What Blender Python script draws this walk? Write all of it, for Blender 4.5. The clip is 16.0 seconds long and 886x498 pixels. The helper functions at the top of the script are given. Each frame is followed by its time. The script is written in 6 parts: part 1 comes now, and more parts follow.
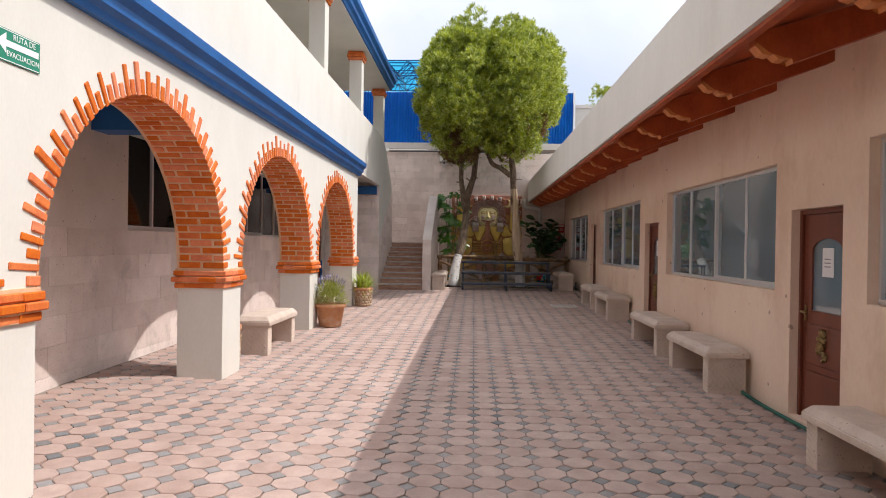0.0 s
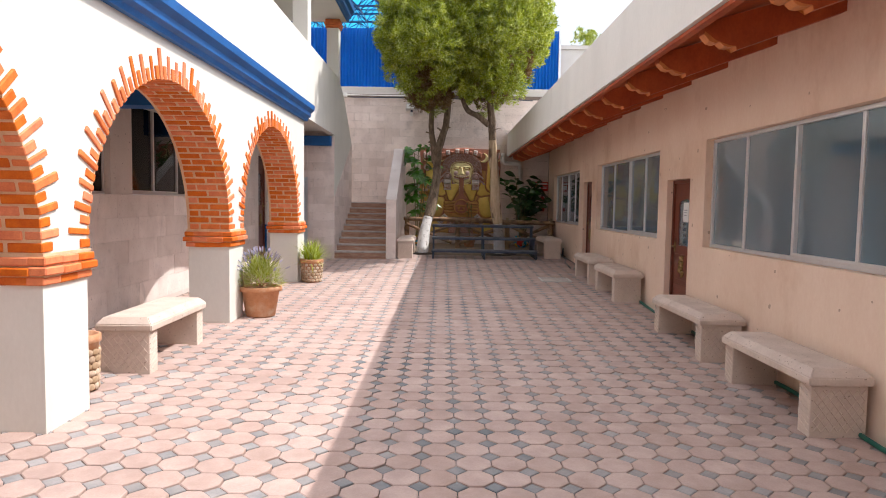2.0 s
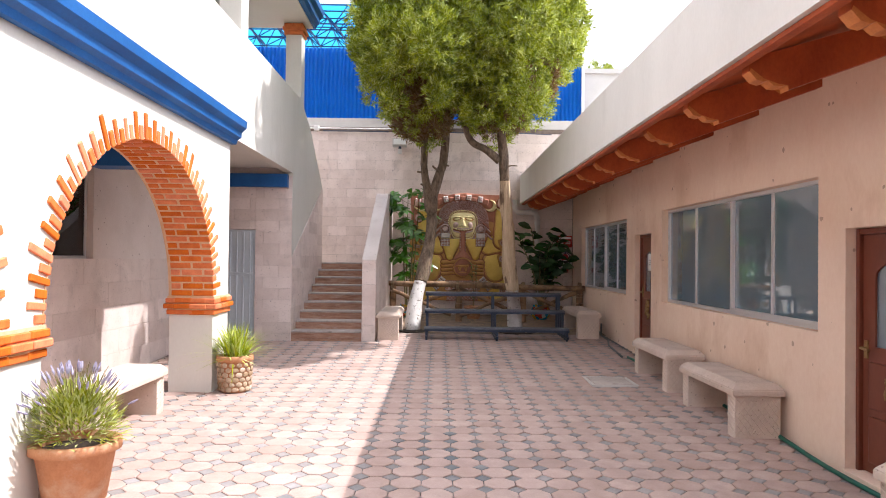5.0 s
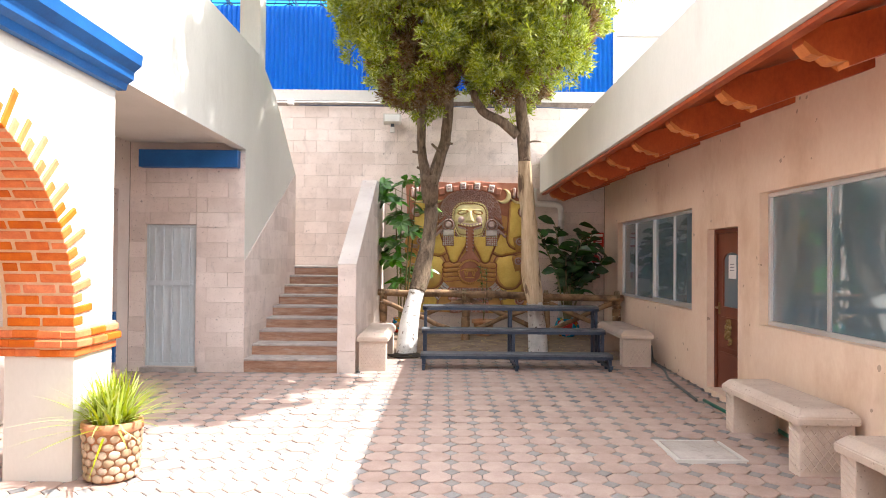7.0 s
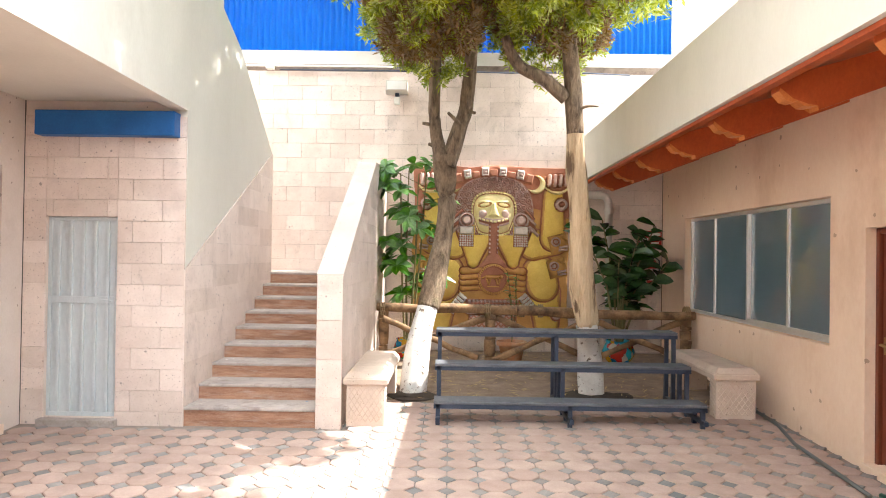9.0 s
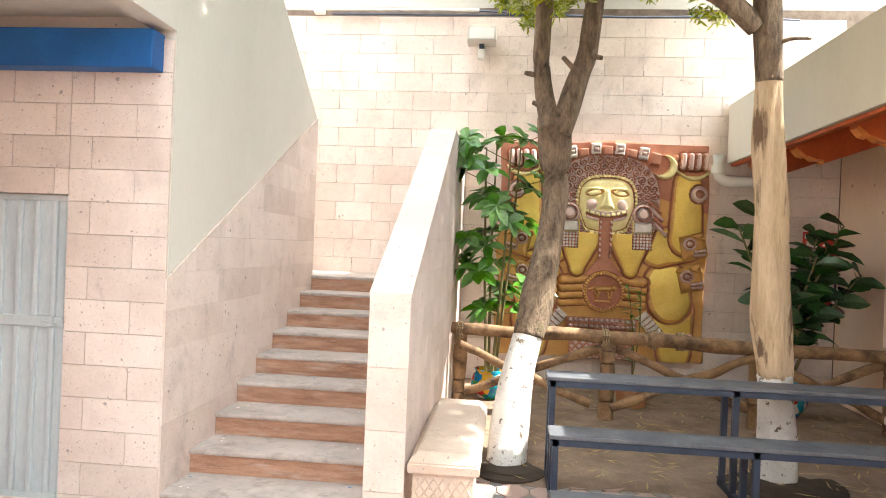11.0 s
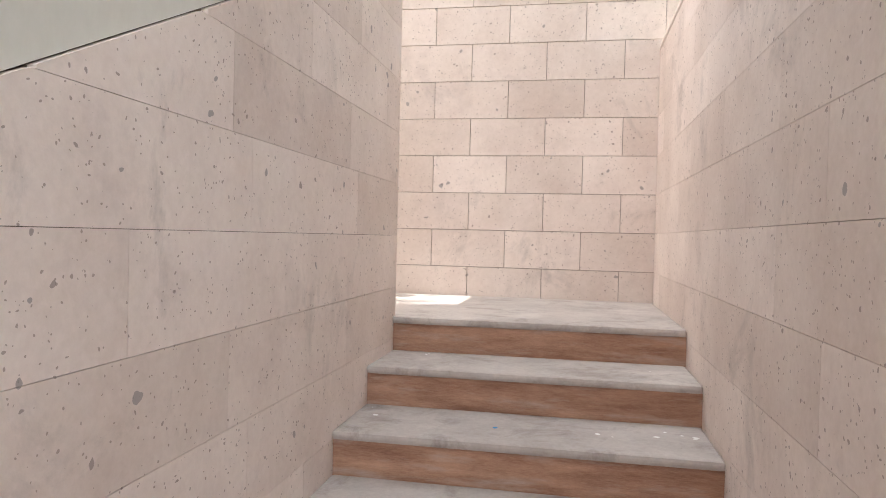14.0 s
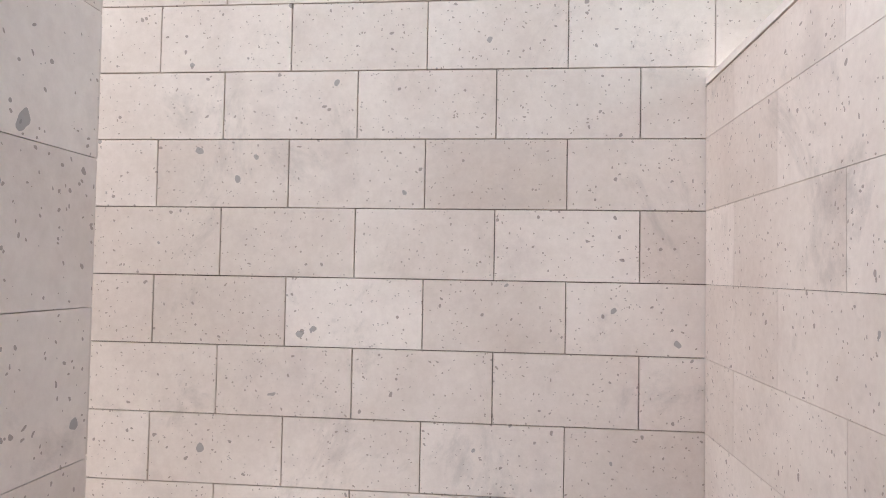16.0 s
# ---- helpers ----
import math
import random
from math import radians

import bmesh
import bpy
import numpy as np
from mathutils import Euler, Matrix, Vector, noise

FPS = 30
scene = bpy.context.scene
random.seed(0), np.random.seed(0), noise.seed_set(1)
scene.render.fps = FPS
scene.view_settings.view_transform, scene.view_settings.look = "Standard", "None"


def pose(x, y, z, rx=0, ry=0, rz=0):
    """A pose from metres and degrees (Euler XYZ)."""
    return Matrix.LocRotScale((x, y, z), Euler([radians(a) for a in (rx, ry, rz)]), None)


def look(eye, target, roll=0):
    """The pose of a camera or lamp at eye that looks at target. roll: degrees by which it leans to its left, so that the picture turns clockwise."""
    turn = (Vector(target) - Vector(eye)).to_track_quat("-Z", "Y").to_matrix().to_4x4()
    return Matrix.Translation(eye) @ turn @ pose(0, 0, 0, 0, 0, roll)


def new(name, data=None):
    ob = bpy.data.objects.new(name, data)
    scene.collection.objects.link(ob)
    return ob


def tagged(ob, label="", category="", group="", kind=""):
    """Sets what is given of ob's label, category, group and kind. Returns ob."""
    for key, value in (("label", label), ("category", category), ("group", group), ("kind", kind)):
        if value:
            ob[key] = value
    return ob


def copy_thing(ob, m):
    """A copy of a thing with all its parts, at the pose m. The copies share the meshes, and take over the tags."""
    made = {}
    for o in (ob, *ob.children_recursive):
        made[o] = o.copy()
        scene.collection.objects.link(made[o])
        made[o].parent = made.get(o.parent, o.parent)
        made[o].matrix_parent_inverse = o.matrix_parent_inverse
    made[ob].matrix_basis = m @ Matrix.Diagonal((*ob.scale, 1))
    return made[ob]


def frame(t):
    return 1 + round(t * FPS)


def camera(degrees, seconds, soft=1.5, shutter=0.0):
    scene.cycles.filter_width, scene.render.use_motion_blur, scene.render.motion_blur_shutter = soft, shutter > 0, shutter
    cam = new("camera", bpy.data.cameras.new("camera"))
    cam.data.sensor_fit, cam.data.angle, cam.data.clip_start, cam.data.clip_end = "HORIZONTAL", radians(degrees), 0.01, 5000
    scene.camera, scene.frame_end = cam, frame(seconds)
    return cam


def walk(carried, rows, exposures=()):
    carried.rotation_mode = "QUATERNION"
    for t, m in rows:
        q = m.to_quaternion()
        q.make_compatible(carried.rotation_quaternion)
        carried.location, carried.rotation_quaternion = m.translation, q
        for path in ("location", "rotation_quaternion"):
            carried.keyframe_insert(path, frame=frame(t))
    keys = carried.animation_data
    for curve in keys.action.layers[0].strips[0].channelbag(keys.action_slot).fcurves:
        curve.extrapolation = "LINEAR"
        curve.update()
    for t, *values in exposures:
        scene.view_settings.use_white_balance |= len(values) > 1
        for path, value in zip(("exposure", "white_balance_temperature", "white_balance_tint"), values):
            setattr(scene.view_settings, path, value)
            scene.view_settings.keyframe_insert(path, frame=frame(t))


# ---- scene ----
cam = camera(66.2, 16.0, soft=1.0)
PATH = [
    (0, (0.013, -0.042, 1.755), (-0.077, 1.956, 1.742), 0.9),
    (0.5, (-0.023, 0.639, 1.741), (-0.076, 2.638, 1.723), 0.9),
    (1, (-0.059, 1.352, 1.741), (-0.085, 3.35, 1.664), 0.9),
    (1.5, (-0.071, 2.079, 1.765), (-0.079, 4.075, 1.633), 0.8),
    (2, (-0.081, 2.775, 1.825), (-0.077, 4.77, 1.69), 0.9),
    (2.5, (-0.053, 3.488, 1.813), (-0.043, 5.487, 1.755), 0.8),
    (3, (-0.054, 4.203, 1.82), (-0.044, 6.203, 1.823), 0.9),
    (5.5, (-0.091, 7.945, 1.959), (-0.08, 9.944, 1.988), 0.6),
    (6, (-0.055, 8.691, 1.988), (-0.051, 10.691, 2.011), 0.5),
    (6.5, (-0.042, 9.446, 1.974), (-0.037, 11.446, 2.0), 0.5),
    (7, (-0.044, 10.182, 1.972), (-0.043, 12.182, 2.0), 0.5),
    (7.5, (-0.052, 10.901, 1.984), (-0.054, 12.901, 2.014), 0.6),
    (8, (-0.111, 11.603, 1.995), (-0.119, 13.602, 2.03), 0.7),
    (10.5, (-0.474, 14.703, 2.193), (-0.572, 16.701, 2.181), 1.6),
    (11, (-0.655, 15.351, 2.174), (-0.842, 17.342, 2.166), 2.3),
    (11.5, (-0.813, 16.007, 2.159), (-1.049, 17.993, 2.145), 2.1),
    (12, (-1.088, 16.67, 2.146), (-1.392, 18.647, 2.129), 2.5),
    (12.5, (-1.312, 17.291, 2.151), (-1.663, 19.26, 2.133), 2.1),
    (13, (-1.571, 17.922, 2.143), (-1.952, 19.885, 2.124), 1.7),
    (13.5, (-1.795, 18.735, 2.17), (-2.172, 20.698, 2.118), 1.6),
    (14, (-1.918, 19.422, 2.175), (-2.291, 21.386, 2.138), 1.4),
    (14.5, (-1.981, 20.022, 2.27), (-2.308, 21.995, 2.28), 1.2),
    (15, (-1.935, 20.488, 2.375), (-2.238, 22.465, 2.424), 1.4),
    (15.5, (-1.979, 20.897, 2.502), (-2.19, 22.885, 2.552), 1.0),
    (16, (-2.054, 21.402, 2.7), (-2.245, 23.392, 2.77), 1.0),
]
EXPOSURE = [(0, 0.5, 6250, 14), (2, 0.95, 6150, 15), (3, 1.1, 6100, 16), (5.5, 1.5, 6050, 17), (7, 2.05, 6250, 12), (8, 2.35, 6400, 9), (10.5, 2.6, 6400, 7), (11.5, 2.5, 6550, 6), (12.5, 2.25, 6550, 8), (13.25, 2.15, 6500, 10), (14, 2.0, 6100, 7), (15, 1.9, 5700, 5), (16, 1.8, 5450, 3)]
walk(cam, [(t, look(eye, target, roll)) for t, eye, target, roll in PATH], EXPOSURE)

# ---- daylight ----
SUN_TO = Vector((1.55, 0.03, 2.2)).normalized()
world = bpy.data.worlds.new("sky")
scene.world = world
world.use_nodes = True
wn = world.node_tree.nodes
sky = wn.new("ShaderNodeTexSky")
sky.sky_type = "NISHITA"
sky.sun_disc = False
sky.sun_elevation = math.asin(SUN_TO.z)
sky.sun_rotation = math.atan2(SUN_TO.x, SUN_TO.y)
sky.dust_density = 3.0
# thin bright cloud over the blue
tc = wn.new("ShaderNodeTexCoord")
cl = wn.new("ShaderNodeTexNoise")
cl.inputs["Scale"].default_value = 2.2
cl.inputs["Detail"].default_value = 8
ramp = wn.new("ShaderNodeValToRGB")
ramp.color_ramp.elements[0].position, ramp.color_ramp.elements[0].color = 0.3, (0.4, 0.4, 0.4, 1)
ramp.color_ramp.elements[1].position, ramp.color_ramp.elements[1].color = 0.62, (1, 1, 1, 1)
mixs = wn.new("ShaderNodeMix")
mixs.data_type = "RGBA"
# the veil of cloud is thinner and darker near the horizon
sep_w = wn.new("ShaderNodeSeparateXYZ")
climb = wn.new("ShaderNodeMapRange")
climb.inputs[1].default_value, climb.inputs[2].default_value = 0.2, 0.7
climb.inputs[3].default_value, climb.inputs[4].default_value = 4.2, 9.4
tone = wn.new("ShaderNodeMix")
tone.data_type, tone.blend_type = "RGBA", "MULTIPLY"
tone.inputs[0].default_value = 1.0
tone.inputs[6].default_value = (0.97, 0.985, 0.99, 1)
world.node_tree.links.new(tc.outputs["Generated"], sep_w.inputs[0])
world.node_tree.links.new(sep_w.outputs["Z"], climb.inputs[0])
world.node_tree.links.new(climb.outputs[0], tone.inputs[7])
world.node_tree.links.new(tone.outputs[2], mixs.inputs[7])
world.node_tree.links.new(tc.outputs["Generated"], cl.inputs["Vector"])
world.node_tree.links.new(cl.outputs["Fac"], ramp.inputs["Fac"])
world.node_tree.links.new(ramp.outputs["Color"], mixs.inputs[0])
world.node_tree.links.new(sky.outputs["Color"], mixs.inputs[6])
world.node_tree.links.new(mixs.outputs[2], wn["Background"].inputs["Color"])
wn["Background"].inputs["Strength"].default_value = 0.15

sun = new("sun", bpy.data.lights.new("sun", "SUN"))
sun.data.energy, sun.data.angle, sun.data.color = 2.65, radians(0.53), (1.0, 0.95, 0.87)
sun.matrix_world = look((0, 0, 30), Vector((0, 0, 30)) - SUN_TO)


# ---- materials ----
def node(nt, kind, **inputs):
    n = nt.nodes.new(kind)
    for k, v in inputs.items():
        n.inputs[k.replace("_", " ")].default_value = v
    return n


def material(name, dark, light, scale=3.0, fine=60.0, rough=0.8, metal=0.0, bump=0.15, vary=0.0, island=False, stain=None, stain_scale=1.2, stain_at=(0.55, 0.72), streak=1.0, spec=0.4, detail_amount=0.35, relief_depth=0.01):
    """Two-scale noise between two tones, optional stains, per-object or per-island variation, fine bump."""
    m = bpy.data.materials.new(name)
    m.use_nodes = True
    nt = m.node_tree
    ln = nt.links.new
    bsdf = nt.nodes["Principled BSDF"]
    geo = nt.nodes.new("ShaderNodeNewGeometry")
    mp = nt.nodes.new("ShaderNodeMapping")
    mp.inputs["Scale"].default_value = (1, 1, streak)
    ln(geo.outputs["Position"], mp.inputs["Vector"])
    big = node(nt, "ShaderNodeTexNoise", Scale=scale, Detail=5.0, Roughness=0.6)
    small = node(nt, "ShaderNodeTexNoise", Scale=fine, Detail=4.0, Roughness=0.7)
    ln(mp.outputs[0], big.inputs["Vector"])
    ln(mp.outputs[0], small.inputs["Vector"])
    mixv = nt.nodes.new("ShaderNodeMix")
    mixv.inputs[0].default_value = detail_amount
    ln(big.outputs["Fac"], mixv.inputs[2])
    ln(small.outputs["Fac"], mixv.inputs[3])
    rmp = nt.nodes.new("ShaderNodeMapRange")
    rmp.inputs[1].default_value, rmp.inputs[2].default_value = 0.34, 0.66
    ln(mixv.outputs[0], rmp.inputs[0])
    col = nt.nodes.new("ShaderNodeMix")
    col.data_type = "RGBA"
    col.inputs[6].default_value, col.inputs[7].default_value = (*dark, 1), (*light, 1)
    ln(rmp.outputs[0], col.inputs[0])
    out = col.outputs[2]
    if vary:
        if island:
            rnd = geo.outputs["Random Per Island"]
        else:
            rnd = nt.nodes.new("ShaderNodeObjectInfo").outputs["Random"]
        mr = nt.nodes.new("ShaderNodeMapRange")
        mr.inputs[3].default_value, mr.inputs[4].default_value = 1 - vary, 1 + vary
        ln(rnd, mr.inputs[0])
        hs = nt.nodes.new("ShaderNodeHueSaturation")
        ln(mr.outputs[0], hs.inputs["Value"])
        mr2 = nt.nodes.new("ShaderNodeMapRange")
        mr2.inputs[3].default_value, mr2.inputs[4].default_value = 1 + vary * 0.9, 1 - vary * 0.9
        ln(rnd, mr2.inputs[0])
        ln(mr2.outputs[0], hs.inputs["Saturation"])
        ln(out, hs.inputs["Color"])
        out = hs.outputs["Color"]
    if stain:
        st = node(nt, "ShaderNodeTexNoise", Scale=stain_scale, Detail=9.0, Roughness=0.68)
        mp2 = nt.nodes.new("ShaderNodeMapping")
        mp2.inputs["Location"].default_value = (3.1, 7.7, 1.9)
        mp2.inputs["Scale"].default_value = (1, 1, streak)
        ln(geo.outputs["Position"], mp2.inputs["Vector"])
        ln(mp2.outputs[0], st.inputs["Vector"])
        sr = nt.nodes.new("ShaderNodeMapRange")
        sr.inputs[1].default_value, sr.inputs[2].default_value = stain_at
        ln(st.outputs["Fac"], sr.inputs[0])
        sm = nt.nodes.new("ShaderNodeMix")
        sm.data_type = "RGBA"
        sm.inputs[7].default_value = (*stain, 1)
        ln(sr.outputs[0], sm.inputs[0])
        ln(out, sm.inputs[6])
        out = sm.outputs[2]
    ln(out, bsdf.inputs["Base Color"])
    bsdf.inputs["Roughness"].default_value = rough
    bsdf.inputs["Metallic"].default_value = metal
    bsdf.inputs["Specular IOR Level"].default_value = spec
    if bump:
        bp = nt.nodes.new("ShaderNodeBump")
        bp.inputs["Strength"].default_value = bump
        bp.inputs["Distance"].default_value = relief_depth
        ln(mixv.outputs[0], bp.inputs["Height"])
        ln(bp.outputs[0], bsdf.inputs["Normal"])
    return m


def pitted(m, size, amount, colour, depth=0.4):
    """Adds small dark voids, as in volcanic building stone, to a material made above."""
    nt = m.node_tree
    ln = nt.links.new
    bsdf = nt.nodes["Principled BSDF"]
    geo = nt.nodes.new("ShaderNodeNewGeometry")
    wob = node(nt, "ShaderNodeTexNoise", Scale=14.0, Detail=3.0)
    ln(geo.outputs["Position"], wob.inputs["Vector"])
    add = nt.nodes.new("ShaderNodeVectorMath")
    add.operation = "MULTIPLY_ADD"
    add.inputs[1].default_value = (0.05, 0.05, 0.05)
    ln(wob.outputs["Color"], add.inputs[0])
    ln(geo.outputs["Position"], add.inputs[2])
    vo = node(nt, "ShaderNodeTexVoronoi", Scale=size)
    ln(add.outputs[0], vo.inputs["Vector"])
    sep = nt.nodes.new("ShaderNodeSeparateColor")
    ln(vo.outputs["Color"], sep.inputs[0])
    rad = nt.nodes.new("ShaderNodeMapRange")
    rad.inputs[1].default_value, rad.inputs[2].default_value = 1 - amount, 1.0
    rad.inputs[3].default_value, rad.inputs[4].default_value = 0.0, 0.42
    ln(sep.outputs[0], rad.inputs[0])
    less = nt.nodes.new("ShaderNodeMath")
    less.operation = "LESS_THAN"
    ln(vo.outputs["Distance"], less.inputs[0])
    ln(rad.outputs[0], less.inputs[1])
    mx = nt.nodes.new("ShaderNodeMix")
    mx.data_type = "RGBA"
    mx.inputs[7].default_value = (*colour, 1)
    old = bsdf.inputs["Base Color"].links[0].from_socket
    ln(old, mx.inputs[6])
    sc = nt.nodes.new("ShaderNodeMath")
    sc.operation = "MULTIPLY"
    sc.inputs[1].default_value = 0.75
    ln(less.outputs[0], sc.inputs[0])
    ln(sc.outputs[0], mx.inputs[0])
    ln(mx.outputs[2], bsdf.inputs["Base Color"])
    return m


def scuffed(m, colour, scale=2.6, at=(0.55, 0.80)):
    """Adds cloudy dark scuffs and drips, broken up at a fine scale."""
    nt = m.node_tree
    ln = nt.links.new
    bsdf = nt.nodes["Principled BSDF"]
    geo = nt.nodes.new("ShaderNodeNewGeometry")
    mp = nt.nodes.new("ShaderNodeMapping")
    mp.inputs["Location"].default_value = (11.3, 4.1, 2.7)
    mp.inputs["Scale"].default_value = (1, 1, 0.7)
    ln(geo.outputs["Position"], mp.inputs["Vector"])
    no = node(nt, "ShaderNodeTexNoise", Scale=scale, Detail=12.0, Roughness=0.74, Distortion=0.6)
    ln(mp.outputs[0], no.inputs["Vector"])
    rg = nt.nodes.new("ShaderNodeMapRange")
    rg.inputs[1].default_value, rg.inputs[2].default_value = at
    rg.inputs[4].default_value = 0.8
    ln(no.outputs["Fac"], rg.inputs[0])
    mx = nt.nodes.new("ShaderNodeMix")
    mx.data_type = "RGBA"
    mx.inputs[7].default_value = (*colour, 1)
    ln(rg.outputs[0], mx.inputs[0])
    ln(bsdf.inputs["Base Color"].links[0].from_socket, mx.inputs[6])
    ln(mx.outputs[2], bsdf.inputs["Base Color"])
    return m


def plain(name, colour, rough=0.5, metal=0.0, emit=0.0):
    m = bpy.data.materials.new(name)
    m.use_nodes = True
    b = m.node_tree.nodes["Principled BSDF"]
    b.inputs["Base Color"].default_value = (*colour, 1)
    b.inputs["Roughness"].default_value = rough
    b.inputs["Metallic"].default_value = metal
    return m


M_WHITE = material("white_paint", (0.63, 0.605, 0.54), (0.71, 0.685, 0.62), 1.3, 40, 0.75, bump=0.06, stain=(0.55, 0.515, 0.45), stain_scale=0.9, stain_at=(0.6, 0.85), streak=0.5)
M_BLUE = material("blue_paint", (0.008, 0.085, 0.28), (0.016, 0.135, 0.42), 2.5, 50, 0.5, bump=0.08)
M_BRICK = material("orange_brick", (0.53, 0.105, 0.020), (0.76, 0.22, 0.050), 9, 90, 0.75, bump=0.3, vary=0.12)
M_MORTAR = material("brick_mortar", (0.60, 0.37, 0.21), (0.74, 0.50, 0.32), 12, 90, 0.9, bump=0.3)
M_STUCCO = pitted(material("tan_stucco", (0.76, 0.56, 0.415), (0.86, 0.69, 0.545), 0.9, 30, 0.85, bump=0.14, stain=(0.62, 0.41, 0.27), stain_scale=1.1, stain_at=(0.53, 0.80), streak=0.55), 16, 0.02, (0.40, 0.27, 0.19))
M_STONE = pitted(pitted(pitted(scuffed(material("pink_quarry_stone", (0.635, 0.525, 0.465), (0.775, 0.67, 0.605), 2.6, 45, 0.85, bump=0.16, vary=0.08, stain=(0.50, 0.41, 0.375), stain_scale=2.3, stain_at=(0.55, 0.87)), (0.27, 0.225, 0.21), 2.6, (0.555, 0.82)), 120, 0.16, (0.29, 0.22, 0.19)), 62, 0.05, (0.26, 0.20, 0.18)), 30, 0.022, (0.27, 0.24, 0.23))
M_JOINT = material("stone_joint", (0.10, 0.075, 0.06), (0.24, 0.185, 0.15), 8, 60, 0.9, bump=0.1)
M_PANEL = pitted(material("stone_panel", (0.65, 0.555, 0.495), (0.77, 0.68, 0.62), 1.4, 45, 0.85, bump=0.1, vary=0.05, stain=(0.52, 0.41, 0.355), stain_scale=1.4, stain_at=(0.56, 0.85)), 30, 0.05, (0.30, 0.235, 0.20))
M_PAVER = material("clay_paver", (0.355, 0.250, 0.208), (0.475, 0.352, 0.300), 5, 70, 0.8, bump=0.3, vary=0.07, island=True, stain=(0.30, 0.215, 0.185), stain_scale=1.6, stain_at=(0.52, 0.8))
M_PAVER_ONE = material("clay_paver_loose", (0.355, 0.250, 0.208), (0.475, 0.352, 0.300), 5, 70, 0.8, bump=0.3, vary=0.07, stain=(0.30, 0.215, 0.185), stain_scale=1.6, stain_at=(0.52, 0.8))
M_DOT = material("grey_paver", (0.215, 0.205, 0.200), (0.310, 0.285, 0.268), 7, 70, 0.8, bump=0.3, vary=0.14, island=True, stain=(0.12, 0.135, 0.145), stain_scale=0.5, stain_at=(0.5, 0.68))
M_DOT_ONE = material("grey_paver_loose", (0.215, 0.205, 0.200), (0.310, 0.285, 0.268), 7, 70, 0.8, bump=0.3, vary=0.14, stain=(0.12, 0.135, 0.145), stain_scale=0.5, stain_at=(0.5, 0.68))
M_SAND = material("sand_joint", (0.20, 0.17, 0.15), (0.33, 0.28, 0.24), 6, 60, 0.95, bump=0.3)
M_RISER = material("stamped_riser", (0.25, 0.115, 0.07), (0.51, 0.30, 0.20), 4, 50, 0.65, bump=0.4, streak=6, stain=(0.50, 0.39, 0.33), stain_scale=3, stain_at=(0.52, 0.75))
M_TREAD = scuffed(material("cement_tread", (0.36, 0.31, 0.28), (0.52, 0.46, 0.42), 3, 50, 0.8, bump=0.2, stain=(0.60, 0.54, 0.49), stain_scale=2.2, stain_at=(0.55, 0.75)), (0.17, 0.13, 0.11), 5.0, (0.52, 0.74))
M_BENCH = pitted(material("bench_stone", (0.50, 0.40, 0.325), (0.64, 0.53, 0.445), 4, 60, 0.85, bump=0.3, vary=0.06, stain=(0.38, 0.295, 0.23), stain_scale=2.5, stain_at=(0.58, 0.85)), 50, 0.12, (0.28, 0.22, 0.18))
M_ALU = plain("aluminium", (0.72, 0.72, 0.72), 0.35, 0.6)
M_WOOD = material("red_stained_wood", (0.29, 0.045, 0.011), (0.50, 0.105, 0.025), 3, 40, 0.5, bump=0.2, streak=0.6)
M_WOOD_EDGE = material("orange_stained_wood", (0.46, 0.14, 0.035), (0.66, 0.25, 0.07), 5, 50, 0.5, bump=0.2)
M_DOOR = material("brown_door_paint", (0.13, 0.034, 0.018), (0.19, 0.052, 0.028), 3, 50, 0.35, bump=0.08, streak=0.3)
M_STEEL = material("black_steel", (0.025, 0.036, 0.062), (0.055, 0.07, 0.105), 5, 60, 0.5, metal=0.2, bump=0.05)
M_GREY = material("grey_plaster", (0.50, 0.47, 0.43), (0.6, 0.57, 0.53), 1.2, 30, 0.85, bump=0.1)
# near-black base colour puts the shade of unlit rooms into the paint
M_DARK = plain("unlit_room_shade", (0.05, 0.045, 0.04), 0.9)
M_ROOM = material("room_paint", (0.62, 0.65, 0.64), (0.70, 0.73, 0.72), 0.8, 20, 0.9, bump=0.05)


